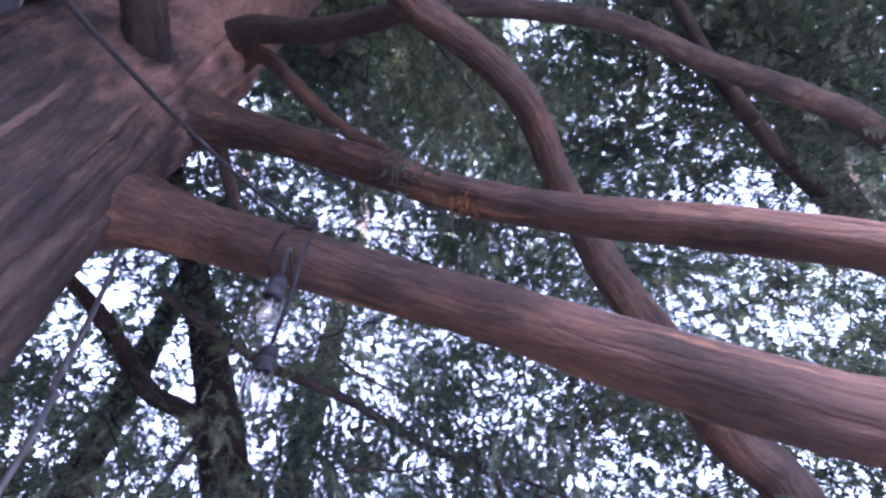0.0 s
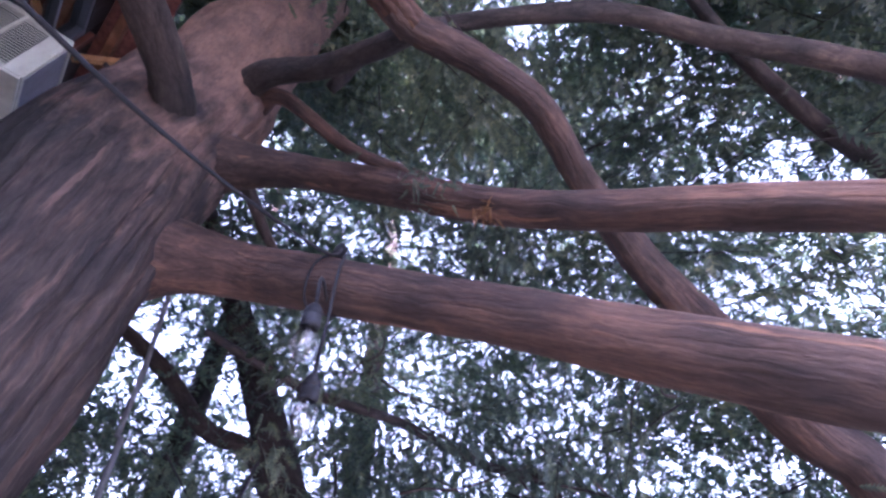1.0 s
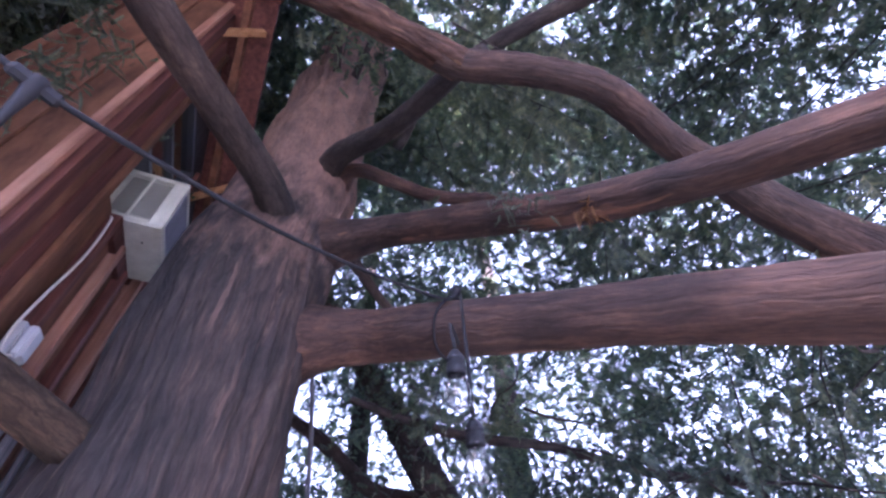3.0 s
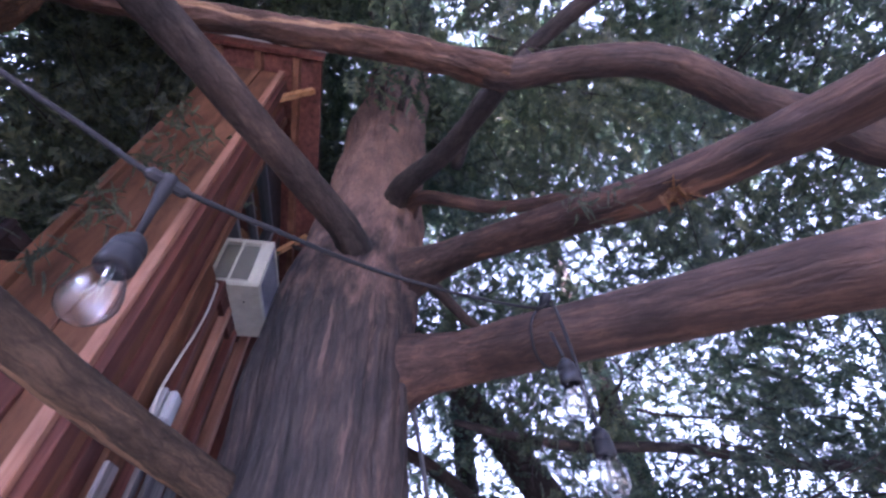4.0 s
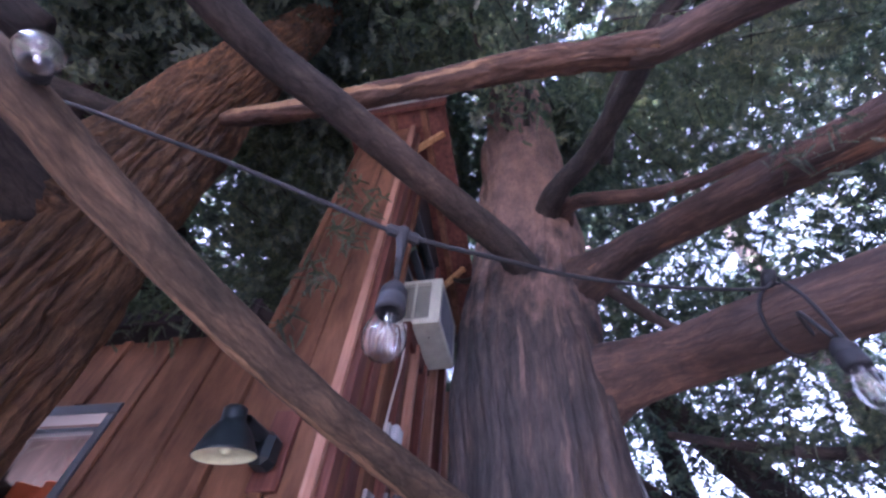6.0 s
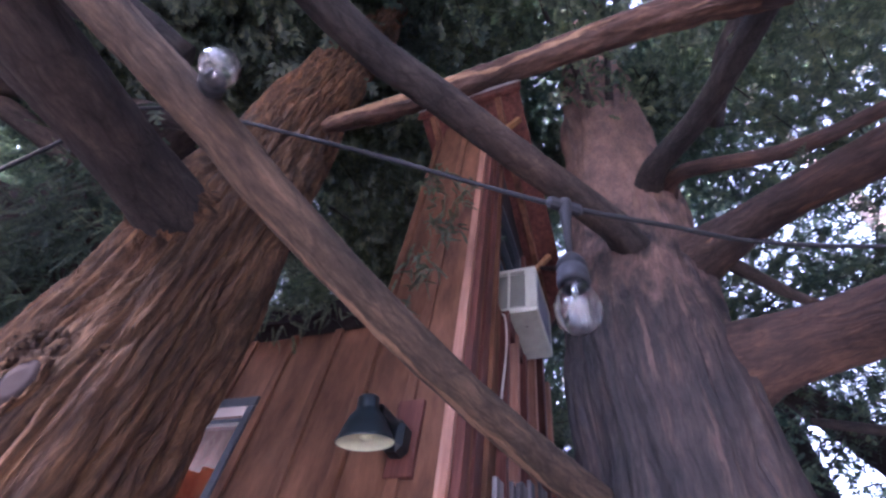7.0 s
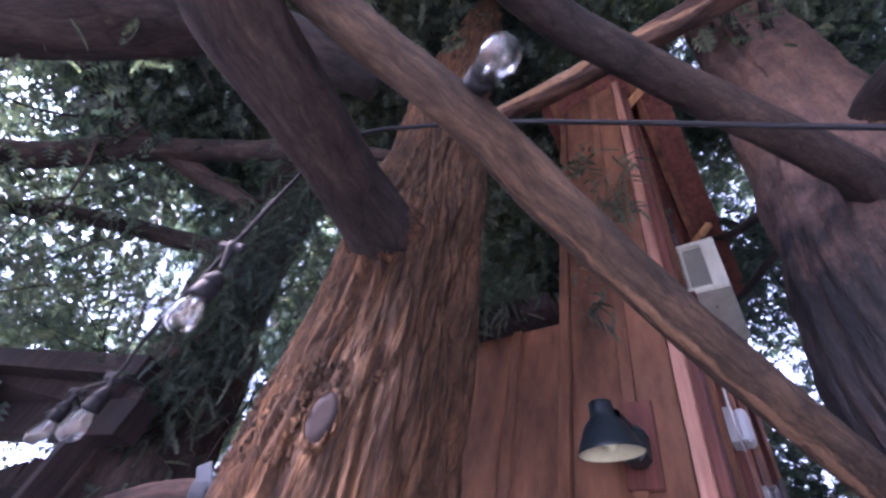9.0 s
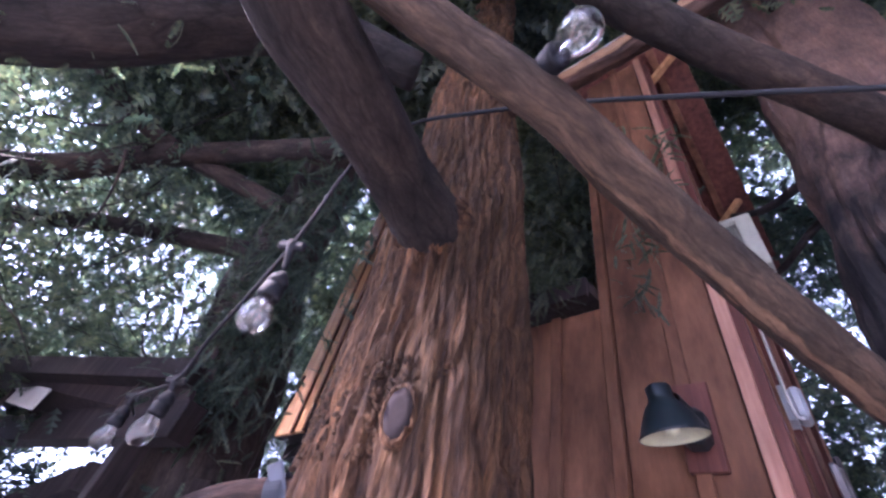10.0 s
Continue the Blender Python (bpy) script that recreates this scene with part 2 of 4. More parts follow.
def lathe(bm, profile, sides=24, m=None):
    """A turned shape from (radius, height) pairs."""
    rings = []
    for r, h in profile:
        ring = []
        for i in range(sides):
            a = 2 * math.pi * i / sides
            p = Vector((r * math.cos(a), r * math.sin(a), h))
            ring.append(bm.verts.new(m @ p if m is not None else p))
        rings.append(ring)
    for a, b in zip(rings, rings[1:]):
        for i in range(sides):
            j = (i + 1) % sides
            bm.faces.new((a[i], a[j], b[j], b[i]))
    return bm


def spline(points, radii, step):
    """Catmull-Rom through the points, with radii, at about that step."""
    p = [Vector(q) for q in points]
    p = [2 * p[0] - p[1]] + p + [2 * p[-1] - p[-2]]
    r = [radii[0], *radii, radii[-1]]
    out = []
    for i in range(1, len(p) - 2):
        n = max(2, int((p[i + 1] - p[i]).length / step))
        for k in range(n + (i == len(p) - 3)):
            t = k / n
            a, b, c, d = p[i - 1], p[i], p[i + 1], p[i + 2]
            q = 0.5 * (2 * b + (c - a) * t + (2 * a - 5 * b + 4 * c - d) * t * t + (3 * b - a - 3 * c + d) * t ** 3)
            out.append((q, r[i] * (1 - t) + r[i + 1] * t))
    return out


def limb(name, points, radii, mat, parent, label="", sides=20, step=0.05, rough=0.0, furrow=(18, 2.0), lump=0.06, seed=0.0, cap=True, flare=0.0):
    """A tapered limb or trunk: rings along a smooth curve, lumps and bark furrows in its surface."""
    line = spline(points, radii, step)
    verts, grain, s = [], [], 0.0
    normal = Vector((0.3, 0.2, 1)).cross(line[1][0] - line[0][0]).normalized()
    for i, (c, r) in enumerate(line):
        d = (line[min(i + 1, len(line) - 1)][0] - line[max(i - 1, 0)][0]).normalized()
        if i:
            s += (c - line[i - 1][0]).length
        normal = (normal - d * normal.dot(d)).normalized()
        side = d.cross(normal)
        if flare:
            r = r * (1 + flare * math.exp(-(s / 0.3) ** 2))
        for k in range(sides):
            a = 2 * math.pi * k / sides
            ca, sa = math.cos(a), math.sin(a)
            g = Vector((r * ca + seed, r * sa, s))
            f = 1 + lump * noise.noise(Vector((ca * 1.2 + seed, sa * 1.2, s * 2.2)))
            if rough:
                q = Vector((g.x * furrow[0], g.y * furrow[0], g.z * furrow[1]))
                w = min(1.0, 4.5 * abs(noise.noise(q))) - 1 + 0.5 * min(1.0, 4 * abs(noise.noise(q * 2.1 + Vector((3.1, 0, 0))))) + 0.3 * noise.noise(q * 0.4)
                f += rough / r * w
            verts.append(c + (normal * ca + side * sa) * r * f)
            grain.append(g)
    faces = []
    for i in range(len(line) - 1):
        for k in range(sides):
            j = (k + 1) % sides
            faces.append((i * sides + k, i * sides + j, (i + 1) * sides + j, (i + 1) * sides + k))
    if cap:
        faces.append(tuple(reversed(range(sides))))
        faces.append(tuple((len(line) - 1) * sides + k for k in range(sides)))
    return mesh_ob(name, verts, faces, mat, parent, label, True, grain)


def spray_mesh(needles, length, width, bend):
    """One flat needle spray: a stem with paired narrow needles. Vertices and triangles."""
    v, f = [], []
    v += [(0, -0.0015, 0), (length, 0, -bend), (0, 0.0015, 0)]
    f.append((0, 1, 2))
    for i in range(needles):
        t = (i + 0.5) / needles
        x, z = t * length, -bend * t * t
        w = width * (0.55 + 0.6 * math.sin(math.pi * min(1, t * 1.05 + 0.08)))
        g = length / needles * 0.5
        for sgn in (1, -1):
            k = len(v)
            v += [(x - g, 0, z), (x + g, 0, z), (x + w * 0.5, sgn * w, z - 0.25 * w)]
            f += [(k, k + 1, k + 2)]
    return np.array(v, np.float32), np.array(f, np.int32)


def scatter(name, base, places, mat, parent=None, label="", kind="stuff"):
    """Many copies of one small shape in one mesh; places: rows of 4x3 matrices."""
    bv, bf = base
    places = np.asarray(places, np.float32)
    n = len(places)
    verts = np.einsum("nij,vj->nvi", places[:, :, :3], bv) + places[:, None, :, 3]
    faces = bf[None] + (np.arange(n, dtype=np.int32) * len(bv))[:, None, None]
    me = bpy.data.meshes.new(name)
    me.vertices.add(n * len(bv))
    me.vertices.foreach_set("co", verts.astype(np.float32).ravel())
    me.loops.add(n * len(bf) * 3)
    me.loops.foreach_set("vertex_index", faces.ravel())
    me.polygons.add(n * len(bf))
    me.polygons.foreach_set("loop_start", np.arange(0, n * len(bf) * 3, 3, dtype=np.int32))
    me.update(calc_edges=True)
    me.materials.append(mat)
    ob = new(name, me)
    if parent is not None:
        ob.parent = parent
    if label:
        ob["label"] = label
    if kind:
        ob["kind"] = kind
    return ob


def frames(rng, centres, out, droop=0.5, spread=0.7, size=(0.7, 1.3)):
    """Random placements: x of each spray runs outwards, drooping."""
    n = len(centres)
    x = out + rng.normal(0, spread, (n, 3))
    x[:, 2] -= droop
    x /= np.linalg.norm(x, axis=1, keepdims=True)
    u = rng.normal(0, 0.45, (n, 3)) + np.array((0, 0, 1.0))
    y = np.cross(u, x)
    y /= np.linalg.norm(y, axis=1, keepdims=True)
    z = np.cross(x, y)
    k = rng.uniform(*size, (n, 1))
    m = np.stack([x * k, y * k, z * k, centres], axis=2)
    return m


# ---- ground ----
bm = bmesh.new()
bmesh.ops.create_grid(bm, x_segments=120, y_segments=120, size=1.0)
for v in bm.verts:
    k = max(abs(v.co.x), abs(v.co.y))
    v.co *= 8 + 392 * k ** 4
    v.co.z = 0.05 * noise.noise(v.co * 0.6) + 0.02 * noise.noise(v.co * 2.5)
tagged(part("ground", bm, EARTH, None, smooth=True), "unseen pale ground that bounces light upwards", "ground", kind="structure")


# ---- house ----
def plank_wall(name, label, x0, x1, z0, z1, y, mat, batten_mat, pitch, first, face=0.022, batten=0.045, topslope=0.0, thick=0.1, openings=()):
    """A board-and-batten wall that faces -y: core, boards between battens, battens proud of them."""
    bmw = bmesh.new()
    cells = [(x0, x1, z0, z1)]
    for ox0, ox1, oz0, oz1 in openings:
        cells = [(x0, ox0, z0, z1), (ox1, x1, z0, z1), (ox0, ox1, z0, oz0), (ox0, ox1, oz1, z1)]
    for a, b, c, d in cells:
        box(bmw, (a, y + face, c), (b, y + face + thick, d))
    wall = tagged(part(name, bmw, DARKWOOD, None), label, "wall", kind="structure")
    edges = [x0]
    q = first
    while q < x1 - 0.03:
        if q > x0 + 0.03:
            edges.append(q)
        q += pitch
    edges.append(x1)
    for a, b in zip(edges, edges[1:]):
        spans = [(z0, z1)]
        for ox0, ox1, oz0, oz1 in openings:
            if a < ox1 - 0.02 and b > ox0 + 0.02:
                spans = [(z0, oz0), (oz1, z1)]
        for c, d in spans:
            boxed("board", (a + 0.004, y, c), (b - 0.004, y + face - 0.001, d), mat, wall)
    for q in edges[1:-1]:
        spans = [(z0, z1)]
        for ox0, ox1, oz0, oz1 in openings:
            if ox0 - 0.01 < q < ox1 + 0.01:
                spans = [(z0, oz0), (oz1, z1)]
        for c, d in spans:
            boxed("batten", (q - batten / 2, y - 0.018, c), (q + batten / 2, y - 0.0005, d), batten_mat, wall)
    return wall


WX, WY = -1.1, 1.4
low = plank_wall("wall_1", "red-stained board-and-batten wall under a low roof", -2.72, -1.52, 0.0, 3.0, WY, WALL, WALL, 0.265, -2.565, openings=((-2.56, -2.06, 1.7, 2.66),))
tower = plank_wall("wall_2", "tall red-stained wall of wide upright boards", -1.515, WX - 0.045, 0.0, 5.22, WY, WALL, WALL, 0.22, -1.30)
boxed("corner_trim", (WX - 0.042, WY - 0.03, 0.0), (WX, WY + 0.0, 5.2), TRIM, tower, "pale faded corner trim")
boxed("edge_batten", (-1.56, WY - 0.02, 0.0), (-1.517, WY + 0.03, 5.0), WALL, tower)
upper = plank_wall("wall_3", "sunlit cedar board wall of an upper storey", -3.95, -3.35, 2.66, 5.3, WY, ORANGE, WALL, 0.14, -3.72, batten=0.03)
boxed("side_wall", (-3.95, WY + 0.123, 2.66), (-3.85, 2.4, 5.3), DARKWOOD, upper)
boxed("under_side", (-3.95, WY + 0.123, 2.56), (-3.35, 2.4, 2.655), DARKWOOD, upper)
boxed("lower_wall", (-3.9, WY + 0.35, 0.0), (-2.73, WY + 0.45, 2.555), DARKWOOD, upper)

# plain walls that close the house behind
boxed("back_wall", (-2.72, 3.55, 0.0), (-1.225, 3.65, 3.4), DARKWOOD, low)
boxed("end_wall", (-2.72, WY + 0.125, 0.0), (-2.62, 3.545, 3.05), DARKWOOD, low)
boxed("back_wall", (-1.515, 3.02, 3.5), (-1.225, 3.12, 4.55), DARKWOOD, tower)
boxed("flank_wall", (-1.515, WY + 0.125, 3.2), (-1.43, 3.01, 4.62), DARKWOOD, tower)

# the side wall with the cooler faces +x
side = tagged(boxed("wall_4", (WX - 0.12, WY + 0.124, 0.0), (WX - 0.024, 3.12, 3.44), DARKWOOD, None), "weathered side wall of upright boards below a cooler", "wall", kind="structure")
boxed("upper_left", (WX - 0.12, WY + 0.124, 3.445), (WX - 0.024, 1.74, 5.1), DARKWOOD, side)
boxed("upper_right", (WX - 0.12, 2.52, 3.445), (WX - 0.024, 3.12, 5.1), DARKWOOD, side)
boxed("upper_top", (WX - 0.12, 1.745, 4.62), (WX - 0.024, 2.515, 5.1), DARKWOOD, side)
rng = random.Random(5)
y = WY + 0.0
for i, (w, proud, z0, z1, mat) in enumerate(((0.075, 0.03, 0, 5.1, SOFFIT), (0.1, 0.0, 0, 5.1, WALL), (0.1, 0.012, 0, 5.05, SOFFIT), (0.05, 0.03, 0, 5.05, WALL),
                               (0.16, 0.0, 0, 3.44, WALL), (0.05, 0.045, 0, 3.44, SOFFIT), (0.17, 0.0, 0, 3.44, WALL), (0.05, 0.045, 0, 3.44, TRIM),
                               (0.16, 0.0, 0, 3.44, WALL), (0.05, 0.045, 0, 3.44, SOFFIT), (0.16, 0.0, 0, 3.44, WALL), (0.06, 0.06, 0, 3.7, TRIM), (0.12, 0.0, 0, 3.44, WALL), (0.07, 0.08, 0, 3.7, SOFFIT), (0.1, 0.02, 0, 3.6, WALL), (0.07, 0.09, 0, 3.6, TRIM))):
    boxed("board", (WX - 0.022, y + 0.003, z0), (WX + proud + 0.002, y + w - 0.003, z1), mat, side)
    y += w
    if y > 3.1:
        break

# window over the cooler
w1 = tagged(boxed("window_1", (WX - 0.1, 1.75, 3.88), (WX - 0.02, 1.79, 4.6), FRAME, None), "blue-grey framed sash window above a cooler", "window", kind="structure")
boxed("window_frame", (WX - 0.1, 2.46, 3.88), (WX - 0.02, 2.51, 4.6), FRAME, w1)
boxed("window_frame", (WX - 0.1, 1.792, 4.56), (WX - 0.02, 2.458, 4.6), FRAME, w1)
boxed("window_frame", (WX - 0.1, 1.792, 3.88), (WX - 0.02, 2.458, 3.92), FRAME, w1)
boxed("window_frame", (WX - 0.08, 1.792, 4.22), (WX - 0.03, 2.458, 4.25), FRAME, w1)
p = boxed("pane", (WX - 0.065, 1.792, 3.922), (WX - 0.06, 2.458, 4.218), PANE, w1, bevel=0)
p = boxed("pane", (WX - 0.065, 1.792, 4.252), (WX - 0.06, 2.458, 4.558), PANE, w1, bevel=0)
boxed("casing", (WX - 0.02, 1.70, 3.5), (WX + 0.012, 1.748, 4.66), SOFFIT, w1, "dark red window casing")
boxed("casing", (WX - 0.02, 2.515, 3.5), (WX + 0.012, 2.57, 4.66), SOFFIT, w1, "dark red window casing")

# window in the low wall, an orange cloth behind it
w2 = tagged(boxed("window_2", (-2.555, WY - 0.02, 2.61), (-2.065, WY + 0.06, 2.655), FRAME, None), "blue-grey framed window with orange cloth behind it", "window", kind="structure")
boxed("window_frame", (-2.105, WY - 0.02, 1.705), (-2.065, WY + 0.06, 2.608), FRAME, w2)
boxed("window_frame", (-2.555, WY - 0.02, 1.705), (-2.515, WY + 0.06, 2.608), FRAME, w2)
boxed("muntin", (-2.513, WY + 0.0, 2.545), (-2.107, WY + 0.04, 2.565), FRAME, w2)
boxed("pane", (-2.513, WY + 0.03, 1.705), (-2.107, WY + 0.034, 2.543), PANE, w2, bevel=0)
bm = bmesh.new()
bmesh.ops.create_grid(bm, x_segments=40, y_segments=20, size=0.5, matrix=pose(-2.46, WY + 0.2, 1.93, 90))
for v in bm.verts:
    v.co.y += 0.03 * math.sin(v.co.x * 40) + 0.02 * noise.noise(v.co * 6)
tagged(part("curtain", bm, TARP, None, smooth=True), "bright orange cloth hung behind a window", "curtain")


def roof_slab(name, label, corners, thick, mat, under):
    """A sloping slab over four eave corners given in order, with a boarded underside."""
    bmr = bmesh.new()
    low_ring = [bmr.verts.new(c) for c in corners]
    top_ring = [bmr.verts.new(Vector(c) + Vector((0, 0, thick))) for c in corners]
    bmr.faces.new(list(reversed(low_ring)))
    bmr.faces.new(top_ring)
    for i in range(4):
        j = (i + 1) % 4
        bmr.faces.new((low_ring[i], low_ring[j], top_ring[j], top_ring[i]))
    bmesh.ops.recalc_face_normals(bmr, faces=bmr.faces)
    return tagged(part(name, bmr, under, None), label, "roof", kind="structure")


roof = roof_slab("roof_1", "dark red boarded roof overhang on knee braces", [(-1.72, 1.28, 5.33), (-0.84, 1.28, 5.33), (-0.80, 3.3, 4.52), (-1.72, 3.3, 4.52)], 0.05, ROOFING, SOFFIT)
boxed("fascia", (-1.74, 1.245, 5.28), (-0.82, 1.277, 5.42), SOFFIT, roof)
boxed("drip_edge", (-1.75, 1.235, 5.385), (-0.8, 1.243, 5.43), GREYBOX, roof)
slope = math.degrees(math.atan2(-0.81, 2.02))
for x in (-1.60, -1.3, -1.02):
    boxed("rafter", (-0.025, 0, -0.09), (0.025, 2.1, -0.002), WALL, roof, m=pose(x, 1.3, 5.325, slope))
for yy, zz in ((1.48, 5.22), (2.62, 4.76)):
    boxed("brace", (-0.022, -0.022, 0.0), (0.022, 0.022, 0.34), ORANGE, roof, "pale timber knee brace", m=pose(WX + 0.0, yy, zz - 0.3, 0, 40, 0))
lowroof = roof_slab("roof_2", "dark mossy low roof edge over a wall", [(-2.8, 1.3, 3.02), (-1.565, 1.3, 3.02), (-1.565, 3.6, 3.5), (-2.8, 3.6, 3.5)], 0.06, ROOFING, DARKWOOD)
boxed("fascia", (-2.82, 1.272, 2.99), (-1.567, 1.297, 3.09), DARKWOOD, lowroof)


# ---- cooler in the window ----
def window_cooler():
    c = thing("air_conditioner", "aged white window air conditioner with louvred side", "air conditioner", (WX - 0.04, 1.95, 3.47))
    D, W, Hh = 0.24, 0.47, 0.39
    boxed("case_top", (-0.05, 0.0, Hh - 0.012), (D, W, Hh), WHITE, c)
    boxed("base_pan", (-0.05, 0.0, 0.0), (D, W, 0.014), WHITE, c, "stained off-white base pan")
    boxed("far_side", (-0.05, W - 0.012, 0.0145), (D, W, Hh - 0.0125), WHITE, c)
    boxed("inner_box", (-0.04, 0.03, 0.03), (D - 0.03, W - 0.03, Hh - 0.03), SHADOWGAP, c)
    s = boxed("louvred_side", (-0.05, 0.0, 0.0145), (-0.025, 0.014, Hh - 0.0125), WHITE, c)
    boxed("border", (D - 0.07, 0.0, 0.0145), (D, 0.014, Hh - 0.0125), WHITE, s)
    boxed("border", (0.058, 0.0, 0.0145), (0.072, 0.014, Hh - 0.0125), WHITE, s)
    boxed("border", (-0.024, 0.0, 0.0145), (D - 0.071, 0.014, 0.045), WHITE, s)
    boxed("border", (-0.024, 0.0, Hh - 0.03), (D - 0.071, 0.014, Hh - 0.0125), WHITE, s)
    for a, b in ((-0.024, 0.057), (0.073, D - 0.071)):
        for i in range(19):
            z = 0.052 + i * 0.0165
            boxed("louvre", (a, 0.001, -0.003), (b, 0.004, 0.003), WHITE, s, bevel=0, m=pose(0, 0, z, -12))
    k = boxed("coil_panel", (D - 0.012, 0.03, 0.03), (D - 0.004, W - 0.03, Hh - 0.03), COIL, c, "lavender-grey condenser fins")
    for lo, hi in (((D - 0.004, 0.0, 0.0145), (D + 0.004, 0.025, Hh - 0.0125)), ((D - 0.004, W - 0.025, 0.0145), (D + 0.004, W, Hh - 0.0125)),
                   ((D - 0.004, 0.026, 0.0145), (D + 0.004, W - 0.026, 0.035)), ((D - 0.004, 0.026, Hh - 0.035), (D + 0.004, W - 0.026, Hh - 0.0125))):
        boxed("rim", lo, hi, WHITE, c)
    for i in range(26):
        yy = 0.035 + i * (W - 0.07) / 25
        boxed("fin", (D - 0.004, yy - 0.001, 0.036), (D + 0.001, yy + 0.001, Hh - 0.036), COIL, k, bevel=0)
    boxed("bracket", (-0.03, 0.015, -0.1), (0.07, W, -0.001), SOFFIT, c, "red timber support bracket")
    boxed("drain_plug", (-0.045, -0.025, -0.012), (-0.015, 0.012, 0.022), GREYBOX, c, bevel=0.006)
    part("screw", lathe(bmesh.new(), [(0.0, -0.004), (0.005, -0.003), (0.006, 0.0)], 10, pose(D * 0.62, 0.14, 0.0)), SHADOWGAP, c)
    return c


window_cooler()


def cable(name, label, category, points, r, mat, sides=8, step=0.02, group="", parent=None):
    line = spline(points, [r] * len(points), step)
    bmc = bmesh.new()
    prev, nrm = None, Vector((0.2, 0.3, 1)).cross(line[1][0] - line[0][0]).normalized()
    for i, (c, rr) in enumerate(line):
        d = (line[min(i + 1, len(line) - 1)][0] - line[max(i - 1, 0)][0]).normalized()
        nrm = (nrm - d * nrm.dot(d)).normalized()
        b = d.cross(nrm)
        ring = [bmc.verts.new(c + (nrm * math.cos(2 * math.pi * k / sides) + b * math.sin(2 * math.pi * k / sides)) * rr) for k in range(sides)]
        if prev:
            for k in range(sides):
                j = (k + 1) % sides
                bmc.faces.new((prev[k], prev[j], ring[j], ring[k]))
        else:
            bmc.faces.new(list(reversed(ring)))
        prev = ring
    bmc.faces.new(prev)
    return part(name, bmc, mat, parent, smooth=True) if parent else tagged(part(name, bmc, mat, None, smooth=True), label, category, group)


cable("power_cable", "white power cable hanging from a cooler", "cable", [(-1.12, 1.93, 3.45), (-1.07, 1.86, 3.37), (-1.05, 1.84, 3.2), (-1.05, 1.83, 3.05), (-1.05, 1.79, 2.87), (-1.05, 1.765, 2.7), (-1.045, 1.79, 2.62), (-1.03, 1.83, 2.63)], 0.0055, WHITECORD)
ob = thing("outlet_box", "grey weatherproof outlet box on a wall", "outlet", (-1.06, 1.86, 2.69))
boxed("back_box", (-0.02, -0.045, -0.07), (0.012, 0.045, 0.07), GREYBOX, ob)
boxed("bubble_cover", (0.013, -0.04, -0.065), (0.055, 0.04, 0.065), GREYBOX, ob, bevel=0.012)


# weathered pickets stacked against the side wall
stack = thing("picket_stack", "weathered grey pickets leaning against a red wall", "fence pickets")
pk = random.Random(31)
for i in range(7):
    w, top = pk.uniform(0.06, 0.09), 2.44 + 0.05 * i + pk.uniform(-0.05, 0.05)
    bmp = box(bmesh.new(), (-0.009, -w / 2, 0.0), (0.009, w / 2, top), None, 0.003)
    for v in bmp.verts:
        if v.co.z > top - 0.02 and abs(v.co.y) > w / 2 - 0.006:
            v.co.z -= 0.03
    bmesh.ops.transform(bmp, matrix=pose(-0.955 + pk.uniform(-0.006, 0.006), 1.6 + 0.15 * i, 0.0, pk.uniform(-1.2, 1.2), -1.0, pk.uniform(-12, 12)), verts=bmp.verts)
    part("picket", bmp, PICKET, stack)


# ---- barn lamp ----
def barn_lamp():
    t = thing("barn_lamp", "dark green enamel barn lamp with cream inside", "wall lamp", (-1.305, 1.185, 2.312))
    m = pose(0, 0, 0, 12, -6, 0) @ Matrix.Scale(0.92, 4)
    part("shade", lathe(bmesh.new(), [(0.098, 0.0), (0.1, 0.004), (0.094, 0.012), (0.078, 0.05), (0.06, 0.085), (0.042, 0.105), (0.038, 0.12), (0.038, 0.15), (0.03, 0.158), (0.0, 0.16)], 40, m), LAMPGREEN, t, smooth=True)
    part("liner", lathe(bmesh.new(), [(0.0965, 0.001), (0.088, 0.012), (0.06, 0.02), (0.0, 0.024)], 40, m), LAMPIN, t, "cream enamel inside of the shade", smooth=True)
    part("lamp_bulb", lathe(bmesh.new(), [(0.0, 0.004), (0.012, 0.006), (0.02, 0.012), (0.022, 0.02)], 20, m), LAMPIN, t, smooth=True)
    boxed("junction_box", (-0.02, 0.1, 0.03), (0.06, 0.19, 0.14), LAMPGREEN, t, bevel=0.02)
    part("arm", lathe(bmesh.new(), [(0.022, 0.0), (0.022, 0.1)], 14, pose(0.01, 0.01, 0.115, -90, 0, -6)), LAMPGREEN, t, smooth=True)
    boxed("mount_board", (-0.03, 0.191, -0.02), (0.075, 0.213, 0.26), SOFFIT, t, "dark red mounting board")


barn_lamp()


